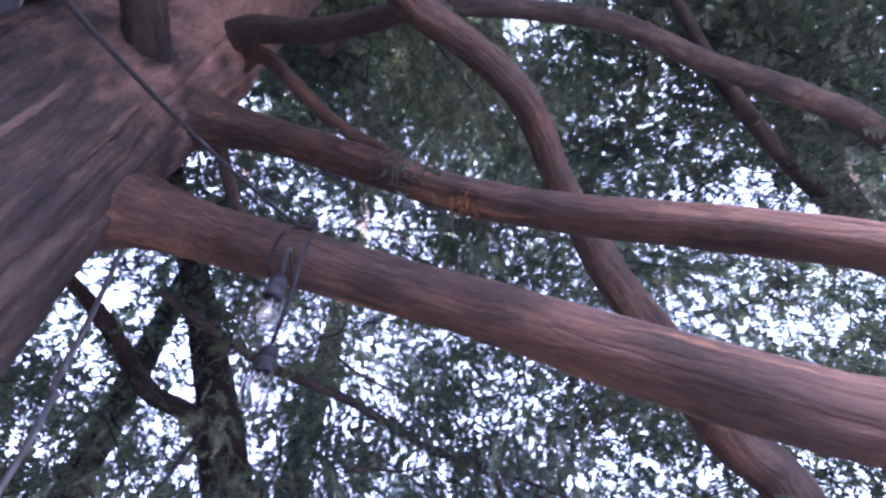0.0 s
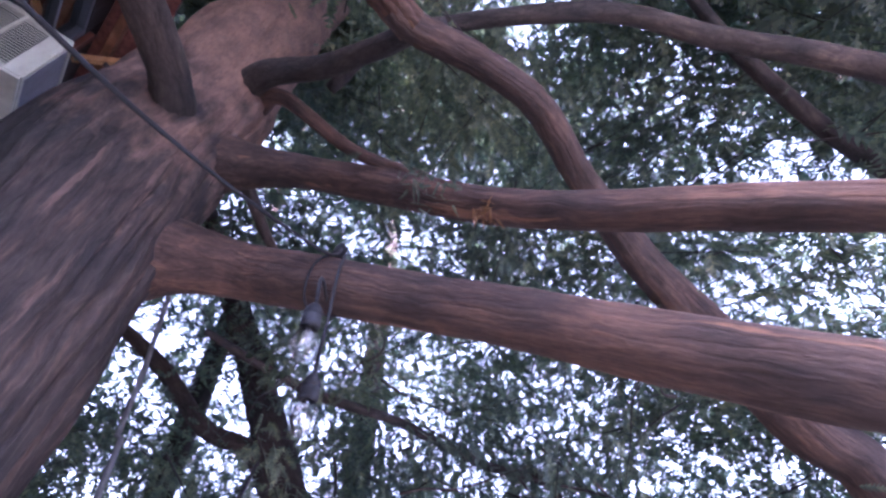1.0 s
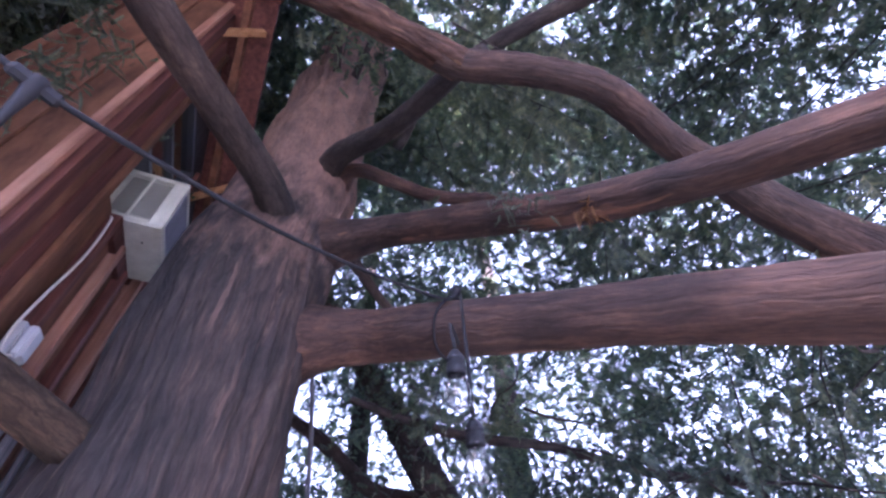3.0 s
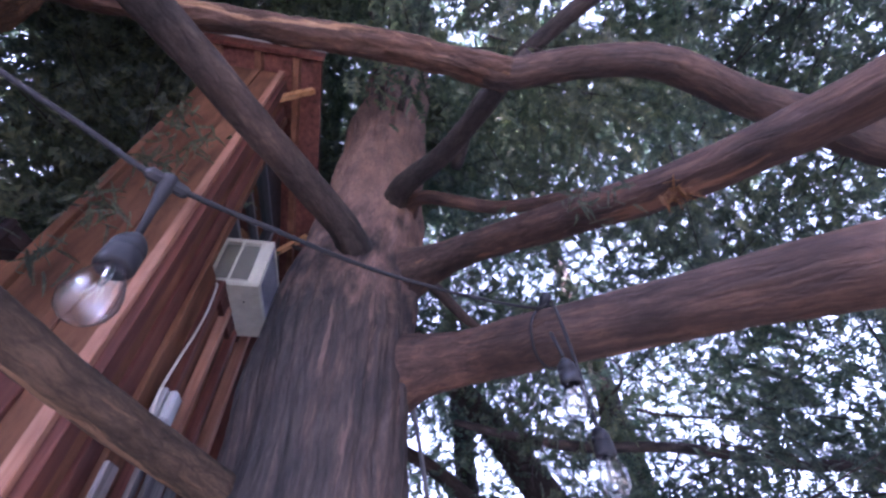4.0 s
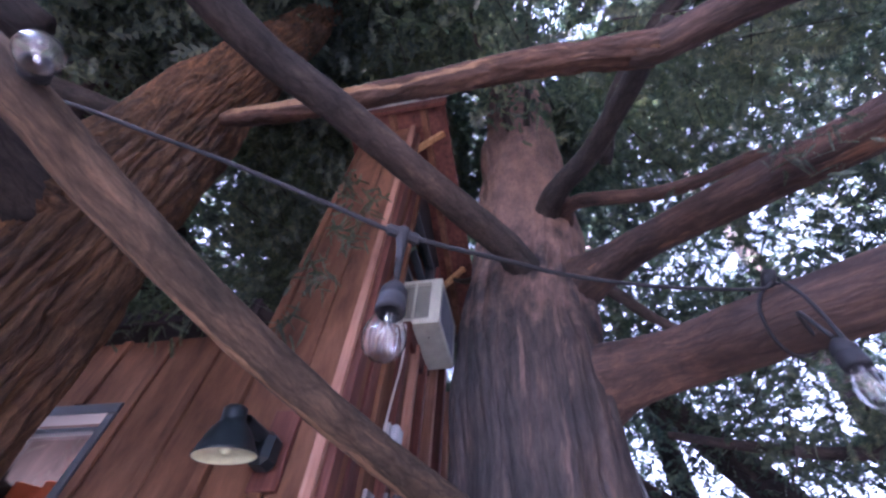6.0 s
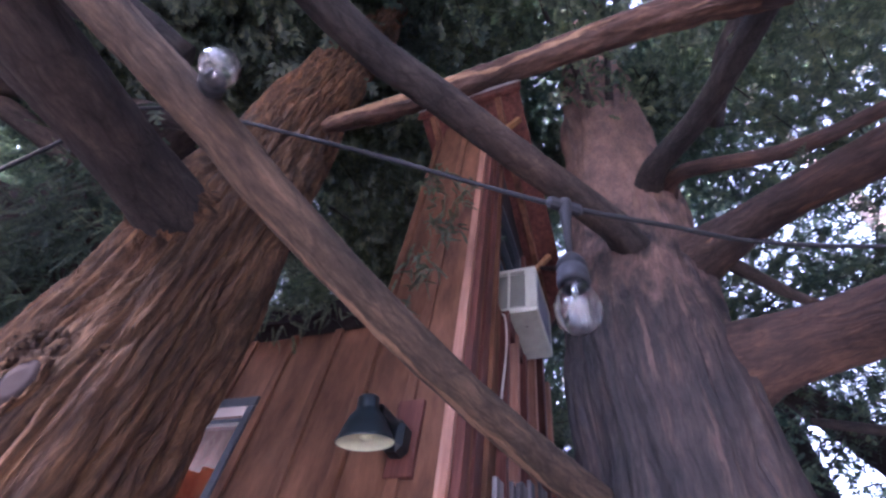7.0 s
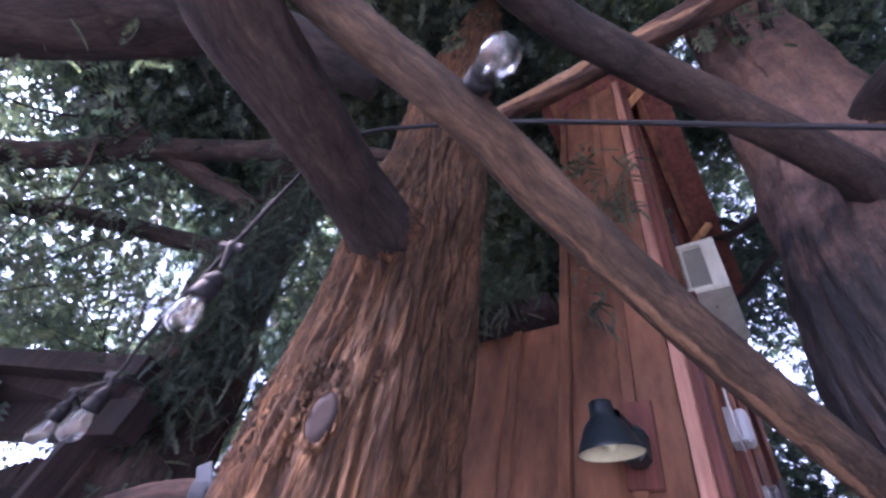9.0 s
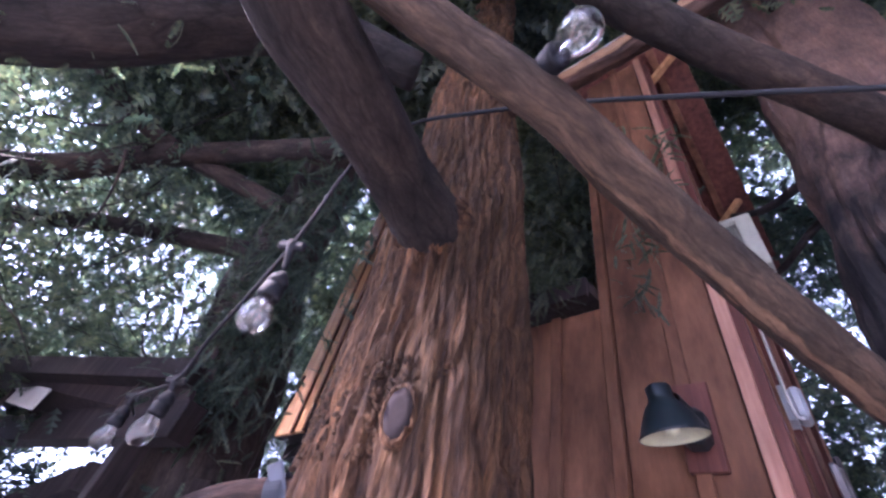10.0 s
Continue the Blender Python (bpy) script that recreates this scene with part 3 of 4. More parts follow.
# ---- trees ----
T1, T2, T3 = (thing("redwood_tree", a, "tree", p) for a, p in (
    ("thick redwood trunk with many low limbs beside a house", (0, 0, 0)),
    ("furrowed orange-brown redwood trunk with a pruned knot", (0, 0, 0)),
    ("mossy dark tree trunk behind hanging foliage", (0, 0, 0))))
limb("trunk", [(-0.44, 1.78, -0.1), (-0.43, 1.78, 0.8), (-0.42, 1.78, 2.0), (-0.42, 1.78, 2.5), (-0.41, 1.77, 3.05), (-0.34, 1.78, 3.6), (-0.29, 1.78, 4.5), (-0.21, 1.78, 6.0), (-0.1, 1.78, 8.0), (0, 1.8, 11.0)],
     [0.45, 0.37, 0.335, 0.33, 0.34, 0.325, 0.31, 0.31, 0.28, 0.2], BARK, T1, sides=170, step=0.032, rough=0.02, furrow=(13, 1.3), lump=0.14, seed=1.0)
limb("limb", [(-0.28, 1.78, 2.80), (-0.06, 1.62, 2.79), (0.17, 1.42, 2.735), (0.302, 1.111, 2.591), (0.475, 0.811, 2.466), (0.585, 0.509, 2.312), (0.665, 0.247, 2.17), (0.74, 0.02, 2.06), (0.85, -0.25, 1.98), (1.05, -0.6, 1.95)],
     [0.13, 0.108, 0.1, 0.09, 0.082, 0.078, 0.073, 0.07, 0.065, 0.05], LIMB, T1, "long reddish-brown limb", 40, 0.02, 0.004, (34, 4), 0.1, 2.0, flare=0.7)
limb("limb", [(-0.2, 1.75, 3.38), (-0.03, 1.57, 3.34), (0.165, 1.315, 3.245), (0.37, 0.951, 3.0), (0.517, 0.623, 2.768), (0.644, 0.35, 2.632), (0.737, 0.065, 2.50), (0.85, -0.22, 2.37), (1.05, -0.6, 2.2)],
     [0.1, 0.082, 0.075, 0.068, 0.06, 0.056, 0.055, 0.05, 0.04], LIMB, T1, "", 32, 0.03, 0.003, (36, 4), 0.1, 3.0, flare=0.7)
limb("limb", [(-0.3, 1.85, 3.42), (-0.34, 1.6, 3.36), (-0.41, 1.36, 3.3), (-0.472, 1.241, 3.278), (-0.682, 0.896, 3.202), (-0.881, 0.572, 3.134), (-0.986, 0.376, 3.049), (-1.035, 0.269, 3.0), (-1.12, 0.0, 2.93), (-1.2, -0.5, 2.95)],
     [0.095, 0.088, 0.07, 0.066, 0.06, 0.058, 0.056, 0.052, 0.048, 0.04], SHADELIMB, T1, "", 32, 0.03, 0.003, (36, 4), 0.1, 4.0, flare=0.35)
limb("limb", [(-0.6, 1.72, 2.27), (-0.68, 1.6, 2.3), (-0.76, 1.42, 2.314), (-0.878, 1.056, 2.31), (-0.972, 0.762, 2.323), (-1.032, 0.568, 2.34), (-1.092, 0.375, 2.364), (-1.132, 0.235, 2.392), (-1.186, 0.118, 2.428), (-1.259, -0.022, 2.478), (-1.36, -0.25, 2.55), (-1.5, -0.6, 2.7)],
     [0.07, 0.06, 0.055, 0.05, 0.047, 0.044, 0.043, 0.04, 0.04, 0.04, 0.038, 0.034], WORN, T1, "long limb with pale worn bark", 32, 0.025, 0.003, (34, 4), 0.1, 5.0)
limb("limb", [(-0.3, 1.85, 3.86), (-0.21, 1.6, 3.83), (-0.16, 1.37, 3.78), (0.0, 1.09, 3.66), (0.1, 0.82, 3.55), (0.15, 0.62, 3.45), (0.2, 0.5, 3.38)], [0.085, 0.078, 0.062, 0.052, 0.047, 0.042, 0.035], SHADELIMB, T1, "", 24, 0.03, 0.003, (36, 4), 0.1, 6.0, flare=0.3)
limb("limb", [(-0.1, 1.6, 3.82), (-0.038, 1.427, 3.773), (0.367, 1.325, 3.616), (0.7, 1.088, 3.477)], [0.05, 0.04, 0.035, 0.025], LIMB, T1, "", 20, 0.03, 0.003, (36, 4), 0.1, 7.0)
limb("limb", [(-0.1, 1.75, 3.45), (0.036, 1.719, 3.386), (0.252, 1.877, 3.301), (0.457, 2.054, 3.321)], [0.04, 0.034, 0.028, 0.016], SHADELIMB, T1, "", 16, 0.03, 0.003, (36, 4), 0.1, 8.0)

limb("limb", [(-0.4, 1.95, 3.95), (-0.58, 2.15, 4.15), (-0.8, 2.4, 4.3), (-1.05, 2.75, 4.75)], [0.04, 0.03, 0.025, 0.012], SHADELIMB, T1, "", 14, 0.05, 0.002, (36, 4), 0.1, 14.0)
limb("limb", [(-0.4, 1.95, 3.7), (-0.62, 2.2, 3.85), (-0.85, 2.5, 3.86), (-1.0, 2.9, 4.1)], [0.03, 0.024, 0.02, 0.01], SHADELIMB, T1, "", 14, 0.05, 0.002, (36, 4), 0.1, 15.0)
limb("limb", [(-0.3, 1.55, 4.95), (-0.38, 1.25, 5.2), (-0.5, 0.95, 5.6), (-0.55, 0.6, 6.1)], [0.034, 0.027, 0.02, 0.01], SHADELIMB, T1, "", 14, 0.05, 0.002, (36, 4), 0.1, 16.0)
limb("limb", [(-0.2, 1.55, 5.0), (-0.14, 1.25, 5.3), (-0.08, 0.95, 5.75), (0.05, 0.7, 6.3)], [0.03, 0.024, 0.017, 0.009], SHADELIMB, T1, "", 14, 0.05, 0.002, (36, 4), 0.1, 17.0)

limb("trunk", [(-1.72, 0.68, -0.1), (-1.725, 0.675, 0.8), (-1.73, 0.67, 1.6), (-1.735, 0.66, 2.05), (-1.74, 0.65, 2.4), (-1.75, 0.63, 2.75), (-1.78, 0.585, 3.45), (-1.84, 0.56, 4.4), (-1.9, 0.55, 6.5), (-1.95, 0.55, 9.5)],
     [0.36, 0.29, 0.262, 0.25, 0.235, 0.24, 0.205, 0.18, 0.13, 0.05], STRINGY, T2, sides=280, step=0.024, rough=0.024, furrow=(34, 3.2), lump=0.14, seed=9.0)
limb("limb", [(-1.75, 0.68, 2.68), (-1.652, 0.43, 2.628), (-1.561, 0.215, 2.566), (-1.462, 0.01, 2.493), (-1.409, -0.123, 2.455), (-1.358, -0.228, 2.442), (-1.28, -0.5, 2.45), (-1.2, -0.9, 2.5)],
     [0.12, 0.088, 0.08, 0.078, 0.076, 0.074, 0.07, 0.06], SHADELIMB, T2, "thick dark limb", 48, 0.02, 0.004, (36, 4), 0.1, 10.0, flare=0.5)

limb("limb", [(-1.5, 0.12, 2.86), (-1.63, -0.1, 2.85), (-1.74, -0.23, 2.82), (-1.85, -0.35, 2.72), (-1.96, -0.46, 2.61), (-2.15, -0.68, 2.5), (-2.6, -1.2, 2.5), (-3.4, -1.9, 2.7)],
     [0.05, 0.07, 0.085, 0.095, 0.095, 0.09, 0.075, 0.04], SHADELIMB, T2, "thick shaded limb overhead", 32, 0.03, 0.004, (36, 4), 0.16, 13.0)

limb("collar", [(-1.72, 0.6, 2.66), (-1.685, 0.51, 2.645), (-1.655, 0.435, 2.63), (-1.635, 0.38, 2.615)], [0.15, 0.14, 0.118, 0.084], STRINGY, T2, "swollen bark collar", 64, 0.012, 0.016, (24, 8), 0.35, 18.0)

# the broken pole branch that crosses above
POLE = thing("branch", "bent leaning branch with a broken sunlit end", "branch")
limb("broken_end", [(-1.53, 0.558, 3.425), (-1.18, 0.548, 3.335), (-0.74, 0.53, 3.285), (-0.303, 0.51, 3.238), (0.02, 0.514, 3.195), (0.09, 0.515, 3.185)],
     [0.03, 0.04, 0.043, 0.046, 0.0485, 0.049], PEELED, POLE, "peeling orange-brown broken end", 36, 0.015, 0.008, (30, 5), 0.16, 11.0)
limb("stem", [(0.02, 0.514, 3.195), (0.09, 0.515, 3.185), (0.34, 0.43, 3.175), (0.62, 0.40, 3.2), (0.98, 0.455, 3.16), (1.449, 0.474, 3.037), (1.811, 0.426, 2.869), (2.306, 0.311, 2.489), (2.572, 0.182, 2.265), (2.9, 0.1, 1.4), (3.0, 0.1, -0.1)],
     [0.05, 0.05, 0.053, 0.055, 0.062, 0.085, 0.1, 0.11, 0.12, 0.13, 0.15], LIMB, POLE, "", 28, 0.03, 0.004, (30, 10), 0.14, 12.0)

# ---- canopy ----
HOME = np.array((-0.4, 0.3, 1.8))


def clumps(rng, count, r0, r1, az, el, gap=0.5, openings=(), behind=False):
    """Clump centres in a sector of the canopy, thinned where a slow noise leaves gaps."""
    out = []
    while len(out) < count:
        a = radians(rng.uniform(*az))
        e = math.asin(rng.uniform(math.sin(radians(el[0])), math.sin(radians(el[1]))))
        r = rng.uniform(r0, r1)
        c = HOME + r * np.array((math.cos(a) * math.cos(e), math.sin(a) * math.cos(e), math.sin(e)))
        if noise.noise(Vector(c) * 0.9) < gap * rng.uniform(-1, 0.4):
            continue
        if -1.9 < c[0] < 0.6 and 0.8 < c[1] < 3.7 and c[2] < 6.4:
            continue
        if -4.4 < c[0] < -1.2 and 0.4 < c[1] < 4.0 and c[2] < (4.0 if c[0] > -3.1 else 5.8):
            continue
        if -4.2 < c[0] < -0.4 and 0.3 < c[1] < 1.8 and r < 4.5 and c[2] < 6.4:
            continue
        if math.hypot(c[0] + 0.15, c[1] - 1.78) < 0.62 and c[2] < 10:
            continue
        if behind and (c[0] > -1.75 or c[1] < 1.8):
            continue
        if c[2] < 0.8:
            continue
        d = (c - HOME) / r
        if any(np.dot(d, o[:3]) > math.cos(radians(o[3])) and rng.uniform() > o[4] for o in openings):
            continue
        out.append(c)
    return np.array(out)


def crown(parent, seed, count, sprays, r0, r1, az, el, gap=0.5, size=(0.6, 1.15), spread=0.32, needles=4, openings=(), mat=None, behind=False):
    rng = np.random.default_rng(seed)
    cs = clumps(rng, count, r0, r1, az, el, gap, openings, behind)
    axis = rng.normal(0, 1, (count, 3))
    axis[:, 2] = axis[:, 2] * 0.3 - 0.15
    axis /= np.linalg.norm(axis, axis=1, keepdims=True)
    t = rng.uniform(-1, 1, (count, sprays, 1))
    pts = cs[:, None] + axis[:, None] * t * spread * 1.7 + rng.normal(0, spread * 0.33, (count, sprays, 3)) * np.array((1, 1, 0.6))
    out = axis[:, None] * 0.8 + rng.normal(0, 0.5, (count, sprays, 3))
    m = frames(rng, pts.reshape(-1, 3), out.reshape(-1, 3), 0.35, 0.3, size)
    ob = scatter("crown", spray_mesh(needles, 0.12, 0.034, 0.025), m, mat or LEAF, parent, "dense green needle foliage")
    # the twigs that carry the sprays
    tw = []
    for c, a in zip(cs, axis):
        x = a * spread * 3.4
        u = np.cross(x, (0.3, 0.2, 1.0))
        u = u / np.linalg.norm(u)
        w = np.cross(x, u)
        w = w / np.linalg.norm(w)
        tw.append(np.stack([x, u, w, c - x / 2], axis=1))
    s = 0.006
    tv = np.array([(0, s, 0), (0, -s * 0.5, s * 0.87), (0, -s * 0.5, -s * 0.87), (1, s * 0.3, 0), (1, -s * 0.15, s * 0.26), (1, -s * 0.15, -s * 0.26)], np.float32)
    tf = np.array([(0, 1, 4), (0, 4, 3), (1, 2, 5), (1, 5, 4), (2, 0, 3), (2, 3, 5)], np.int32)
    scatter("twigwork", (tv, tf), tw, SHADELIMB, parent, "thin dark twig growth")
    return ob


def far_tree(label, base, top, r, seed):
    t = thing("background_tree", label, "tree", (0, 0, 0), "trees around")
    b, e = Vector(base), Vector(top)
    mid = (b + e) / 2 + Vector((0.15 * math.sin(seed), 0.15 * math.cos(seed), 0))
    limb("trunk", [b, mid, e], [r, r * 0.75, r * 0.2], SHADELIMB, t, "", 20, 0.15, 0.006, (20, 3), 0.1, float(seed))
    return t


A1 = far_tree("slender dark trunk among dense foliage", (3.45, 4.15, -0.1), (-0.8, 3.8, 6.1), 0.21, 21)
A2 = far_tree("dark trunk in the shade of the canopy", (1.2, 5.6, -0.1), (0.9, 5.2, 10.0), 0.16, 22)
limb("limb", [(-0.3, 3.95, 3.65), (0.346, 3.943, 3.343), (0.893, 3.965, 2.961), (1.443, 3.938, 2.765), (2.1, 4.05, 1.7)], [0.04, 0.06, 0.07, 0.08, 0.09], SHADELIMB, A1, "", 16, 0.06, 0.003, (30, 8), 0.1, 38.0)
A3 = far_tree("tall dark tree, seen or added for shade, with drooping green sprays", (5.2, -1.6, -0.1), (4.6, -1.2, 12.0), 0.25, 23)
A4 = far_tree("tall dark tree, seen or added for shade, with drooping green sprays", (-6.0, -2.2, -0.1), (-5.6, -1.8, 12.0), 0.25, 24)
# unseen tree added behind the camera to keep sun off the near limbs
SHADE_TREE = far_tree("tall dark tree, seen or added for shade, with drooping green sprays", (-2.5, -6.0, -0.1), (-2.2, -5.6, 12.0), 0.25, 25)
A6 = far_tree("tall dark tree, seen or added for shade, with drooping green sprays", (3.4, 5.5, -0.1), (3.2, 5.0, 12.0), 0.22, 26)
limb("limb", [(0.1, 1.2, 3.75), (0.192, 0.79, 3.824), (0.751, 0.108, 3.877), (1.237, -0.256, 3.805), (1.597, -0.555, 3.703), (2.004, -0.817, 3.622), (3.2, -1.3, 3.5), (4.9, -1.4, 3.3)], [0.03, 0.035, 0.045, 0.05, 0.055, 0.06, 0.08, 0.12], SHADELIMB, A3, "", 18, 0.05, 0.003, (36, 4), 0.1, 31.0)
limb("limb", [(1.05, -0.29, 4.5), (1.176, -0.295, 4.309), (1.53, -0.335, 4.078), (1.985, -0.448, 3.78), (2.292, -0.566, 3.526), (2.461, -0.707, 3.395), (3.2, -1.0, 3.1), (5.0, -1.5, 2.9)], [0.02, 0.03, 0.04, 0.045, 0.045, 0.05, 0.06, 0.1], SHADELIMB, A3, "", 18, 0.05, 0.003, (36, 4), 0.1, 32.0)
limb("limb", [(0.3, 2.5, 3.0), (0.627, 2.5, 2.932), (1.058, 2.47, 2.856), (1.578, 2.291, 2.784), (2.07, 2.046, 2.597), (2.563, 1.783, 2.452), (3.4, 2.6, 2.2), (3.4, 5.4, 2.0)], [0.02, 0.028, 0.03, 0.03, 0.028, 0.03, 0.05, 0.08], SHADELIMB, A6, "", 14, 0.05, 0.003, (36, 4), 0.1, 33.0)
limb("trunk", [(-3.45, 1.05, -0.1), (-3.42, 0.93, 1.4), (-3.4, 0.856, 2.088), (-3.424, 0.778, 2.567), (-3.368, 0.636, 3.26), (-3.162, 0.521, 3.888), (-3.014, 0.458, 4.436), (-2.8, 0.3, 6.0), (-2.6, 0.2, 9.0)], [0.4, 0.34, 0.3, 0.28, 0.24, 0.2, 0.17, 0.12, 0.04], SHADELIMB, T3, "", 60, 0.05, 0.012, (14, 2), 0.12, 34.0)
limb("limb", [(-5.2, -2.2, 3.0), (-3.789, -0.759, 3.134), (-3.385, -0.268, 3.547), (-2.599, 0.321, 3.761), (-2.2, 0.6, 3.8)], [0.07, 0.075, 0.07, 0.06, 0.03], SHADELIMB, T3, "", 18, 0.05, 0.003, (36, 4), 0.1, 35.0)
limb("limb", [(-4.6, -1.5, 2.9), (-4.079, -0.638, 3.047), (-3.823, -0.221, 3.23), (-3.248, 0.478, 3.319)], [0.05, 0.05, 0.05, 0.06], SHADELIMB, T3, "", 18, 0.05, 0.003, (36, 4), 0.1, 36.0)
limb("limb", [(-3.5, -1.4, 4.1), (-3.45, -0.897, 3.785), (-3.427, -0.388, 3.639), (-3.019, 0.353, 3.486)], [0.05, 0.05, 0.05, 0.06], SHADELIMB, T3, "", 18, 0.05, 0.003, (36, 4), 0.1, 37.0)

# directions in which the canopy is thin enough to show many specks of sky
LIGHTER = ((0.2, 0.77, 0.6, 13, 0.65), (0.27, 0.62, 0.73, 12, 0.65), (0.45, 0.5, 0.74, 11, 0.6))
BEHIND = ((-0.09, 0.42, 0.9, 8, 0.4), (-0.6, 0.51, 0.62, 8, 0.35))
THIN = ((0.441, 0.853, 0.278, 4, 0.3), (0.899, -0.076, 0.431, 6, 0.4), *LIGHTER, *BEHIND, (0.616, 0.663, 0.426, 8, 0.75), (-0.987, 0.135, 0.086, 6, 0.1))
# gaps cut so the sun reaches the furrowed trunk, walls and upper stem
SUNWAY = ((-0.605, -0.485, 0.63, 9, 0.05), (-0.5, -0.34, 0.8, 7, 0.2), (-0.4, -0.35, 0.85, 7, 0.65))
crown(T1, 101, 640, 80, 3.4, 6.2, (-35, 105), (-5, 62), 0.3, spread=0.45, openings=THIN)
crown(A6, 102, 300, 80, 5.5, 8.5, (-35, 110), (-8, 60), 0.3, size=(1.1, 1.8), spread=0.6, openings=THIN)
crown(T2, 103, 270, 80, 3.0, 6.0, (60, 200), (38, 88), 0.3, size=(0.8, 1.4), spread=0.45, openings=THIN)
crown(T3, 104, 540, 80, 3.4, 6.5, (140, 225), (-5, 60), 0.3, spread=0.45, openings=THIN + SUNWAY)
crown(A4, 105, 330, 80, 5.5, 9.0, (130, 235), (-8, 60), 0.3, size=(1.2, 1.9), spread=0.6, openings=THIN + SUNWAY)
# out-of-view crowns that only block light
crown(SHADE_TREE, 106, 70, 80, 5.0, 9.0, (235, 330), (0, 45), 0.6, size=(1.3, 2.3), spread=0.6)
crown(SHADE_TREE, 115, 210, 60, 4.0, 7.0, (205, 340), (38, 84), 0.1, size=(1.6, 2.6), spread=0.6, openings=SUNWAY)
crown(A3, 107, 90, 80, 3.2, 6.5, (-60, 40), (45, 80), 0.4, spread=0.45)
crown(A1, 108, 190, 80, 4.8, 7.5, (99, 130), (10, 66), 0.3, size=(1.1, 1.9), spread=0.5, openings=BEHIND)
crown(A2, 110, 150, 80, 5.2, 7.6, (118, 162), (22, 62), 0.1, size=(1.1, 1.9), spread=0.5, openings=BEHIND)
crown(A2, 109, 34, 46, 2.3, 3.3, (-5, 72), (4, 34), 0.4, size=(0.6, 1.0), spread=0.22, needles=8)
crown(T3, 111, 270, 80, 3.8, 5.6, (165, 225), (34, 76), 0.0, size=(1.1, 1.7), spread=0.45, openings=THIN + SUNWAY)
crown(A2, 112, 110, 70, 3.2, 5.5, (112, 166), (28, 72), 0.0, spread=0.4, behind=True, openings=BEHIND)
crown(T1, 113, 210, 70, 4.0, 7.0, (40, 165), (60, 88), 0.0, size=(1.0, 1.7), spread=0.5, openings=BEHIND)
crown(A6, 116, 150, 70, 6.0, 9.0, (-32, 108), (-6, 30), 0.1, size=(1.0, 1.6), spread=0.6)
crown(T1, 114, 16, 60, 2.2, 3.4, (15, 80), (38, 70), 0.2, size=(0.7, 1.1), spread=0.3, needles=7)

# ---- string lights ----
S14 = [(0.0, -0.077), (0.0096, -0.076), (0.0192, -0.0715), (0.027, -0.0625), (0.0305, -0.0495), (0.0292, -0.035), (0.0245, -0.0205), (0.0192, -0.0095), (0.0165, 0.0)]


def bulb(place, label, rx=0.0, ry=0.0, points=None):
    """A hanging socket with a clear pear-shaped bulb; its place is the rim of the socket."""
    t = thing("string_bulb", label, "light bulb", group="string light bulbs")
    part("socket", lathe(bmesh.new(), [(0.0, 0.062), (0.008, 0.062), (0.013, 0.056), (0.017, 0.05), (0.0205, 0.042), (0.0215, 0.034), (0.0195, 0.0325), (0.0195, 0.028), (0.0215, 0.0265), (0.0225, 0.004), (0.021, 0.0), (0.016, -0.001), (0.0, -0.001)], 24), RUBBER, t, "black rubber socket", smooth=True)
    g = part("glass", lathe(bmesh.new(), S14, 28), BULB, t, "clear glass envelope", smooth=True)
    lathe_in = [(max(0.0, r - 0.0009), h + (0.0009 if i == 0 else 0)) for i, (r, h) in enumerate(S14)]
    part("inner_glass", lathe(bmesh.new(), list(reversed(lathe_in)), 28), BULB, g, smooth=True)
    part("stem", lathe(bmesh.new(), [(0.006, -0.002), (0.005, -0.014), (0.003, -0.026), (0.0, -0.028)], 12), BULB, t, smooth=True)
    bmf = bmesh.new()
    for k in range(6):
        a = k * math.pi / 3
        p0 = Vector((0.004 * math.cos(a), 0.004 * math.sin(a), -0.026))
        p1 = Vector((0.011 * math.cos(a + 0.4), 0.011 * math.sin(a + 0.4), -0.046))
        d = p1 - p0
        bmesh.ops.create_cone(bmf, cap_ends=True, segments=5, radius1=0.00028, radius2=0.00028, depth=d.length, matrix=Matrix.Translation((p0 + p1) / 2) @ d.to_track_quat("Z", "Y").to_matrix().to_4x4())
    part("filament", bmf, WIRE, t)
    t.matrix_basis = pose(*place, rx, ry, 0)
    if points:
        t.matrix_basis = Matrix.Translation(place) @ Vector(points).to_track_quat("-Z", "Y").to_matrix().to_4x4()
    return t


bulb((0.163, 0.847, 2.258), "clear string-light bulb in a black socket below a limb")
bulb((0.242, 0.932, 2.143), "clear string-light bulb on a long drop cord")
bulb((-0.59, 0.515, 2.172), "clear string-light bulb hanging close by")
bulb((-1.715, 0.165, 2.182), "clear string-light bulb beside a mossy trunk", 0, 6)
bulb((-1.095, 0.149, 2.412), "clear string-light bulb lying against a limb", points=(0.852, -0.33, -0.414))
bulb((-2.262, 0.247, 2.06), "clear string-light bulb hanging by a dark beam", 0, 8)
bulb((-2.677, 0.26, 2.085), "clear string-light bulb hanging by a dark beam", 0, 8)


def LOOP(a, c=Vector((0.302, 1.111, 2.591)), r=0.1):
    """A point of the cord's turns round the limb."""
    d = Vector((0.32, -0.6, -0.28)).normalized()
    u = Vector((0, 0, 1)) - d * d.z
    u.normalize()
    w = d.cross(u)
    return c + (u * math.sin(radians(a)) + w * math.cos(radians(a))) * r + d * (a - 300) * 0.00008


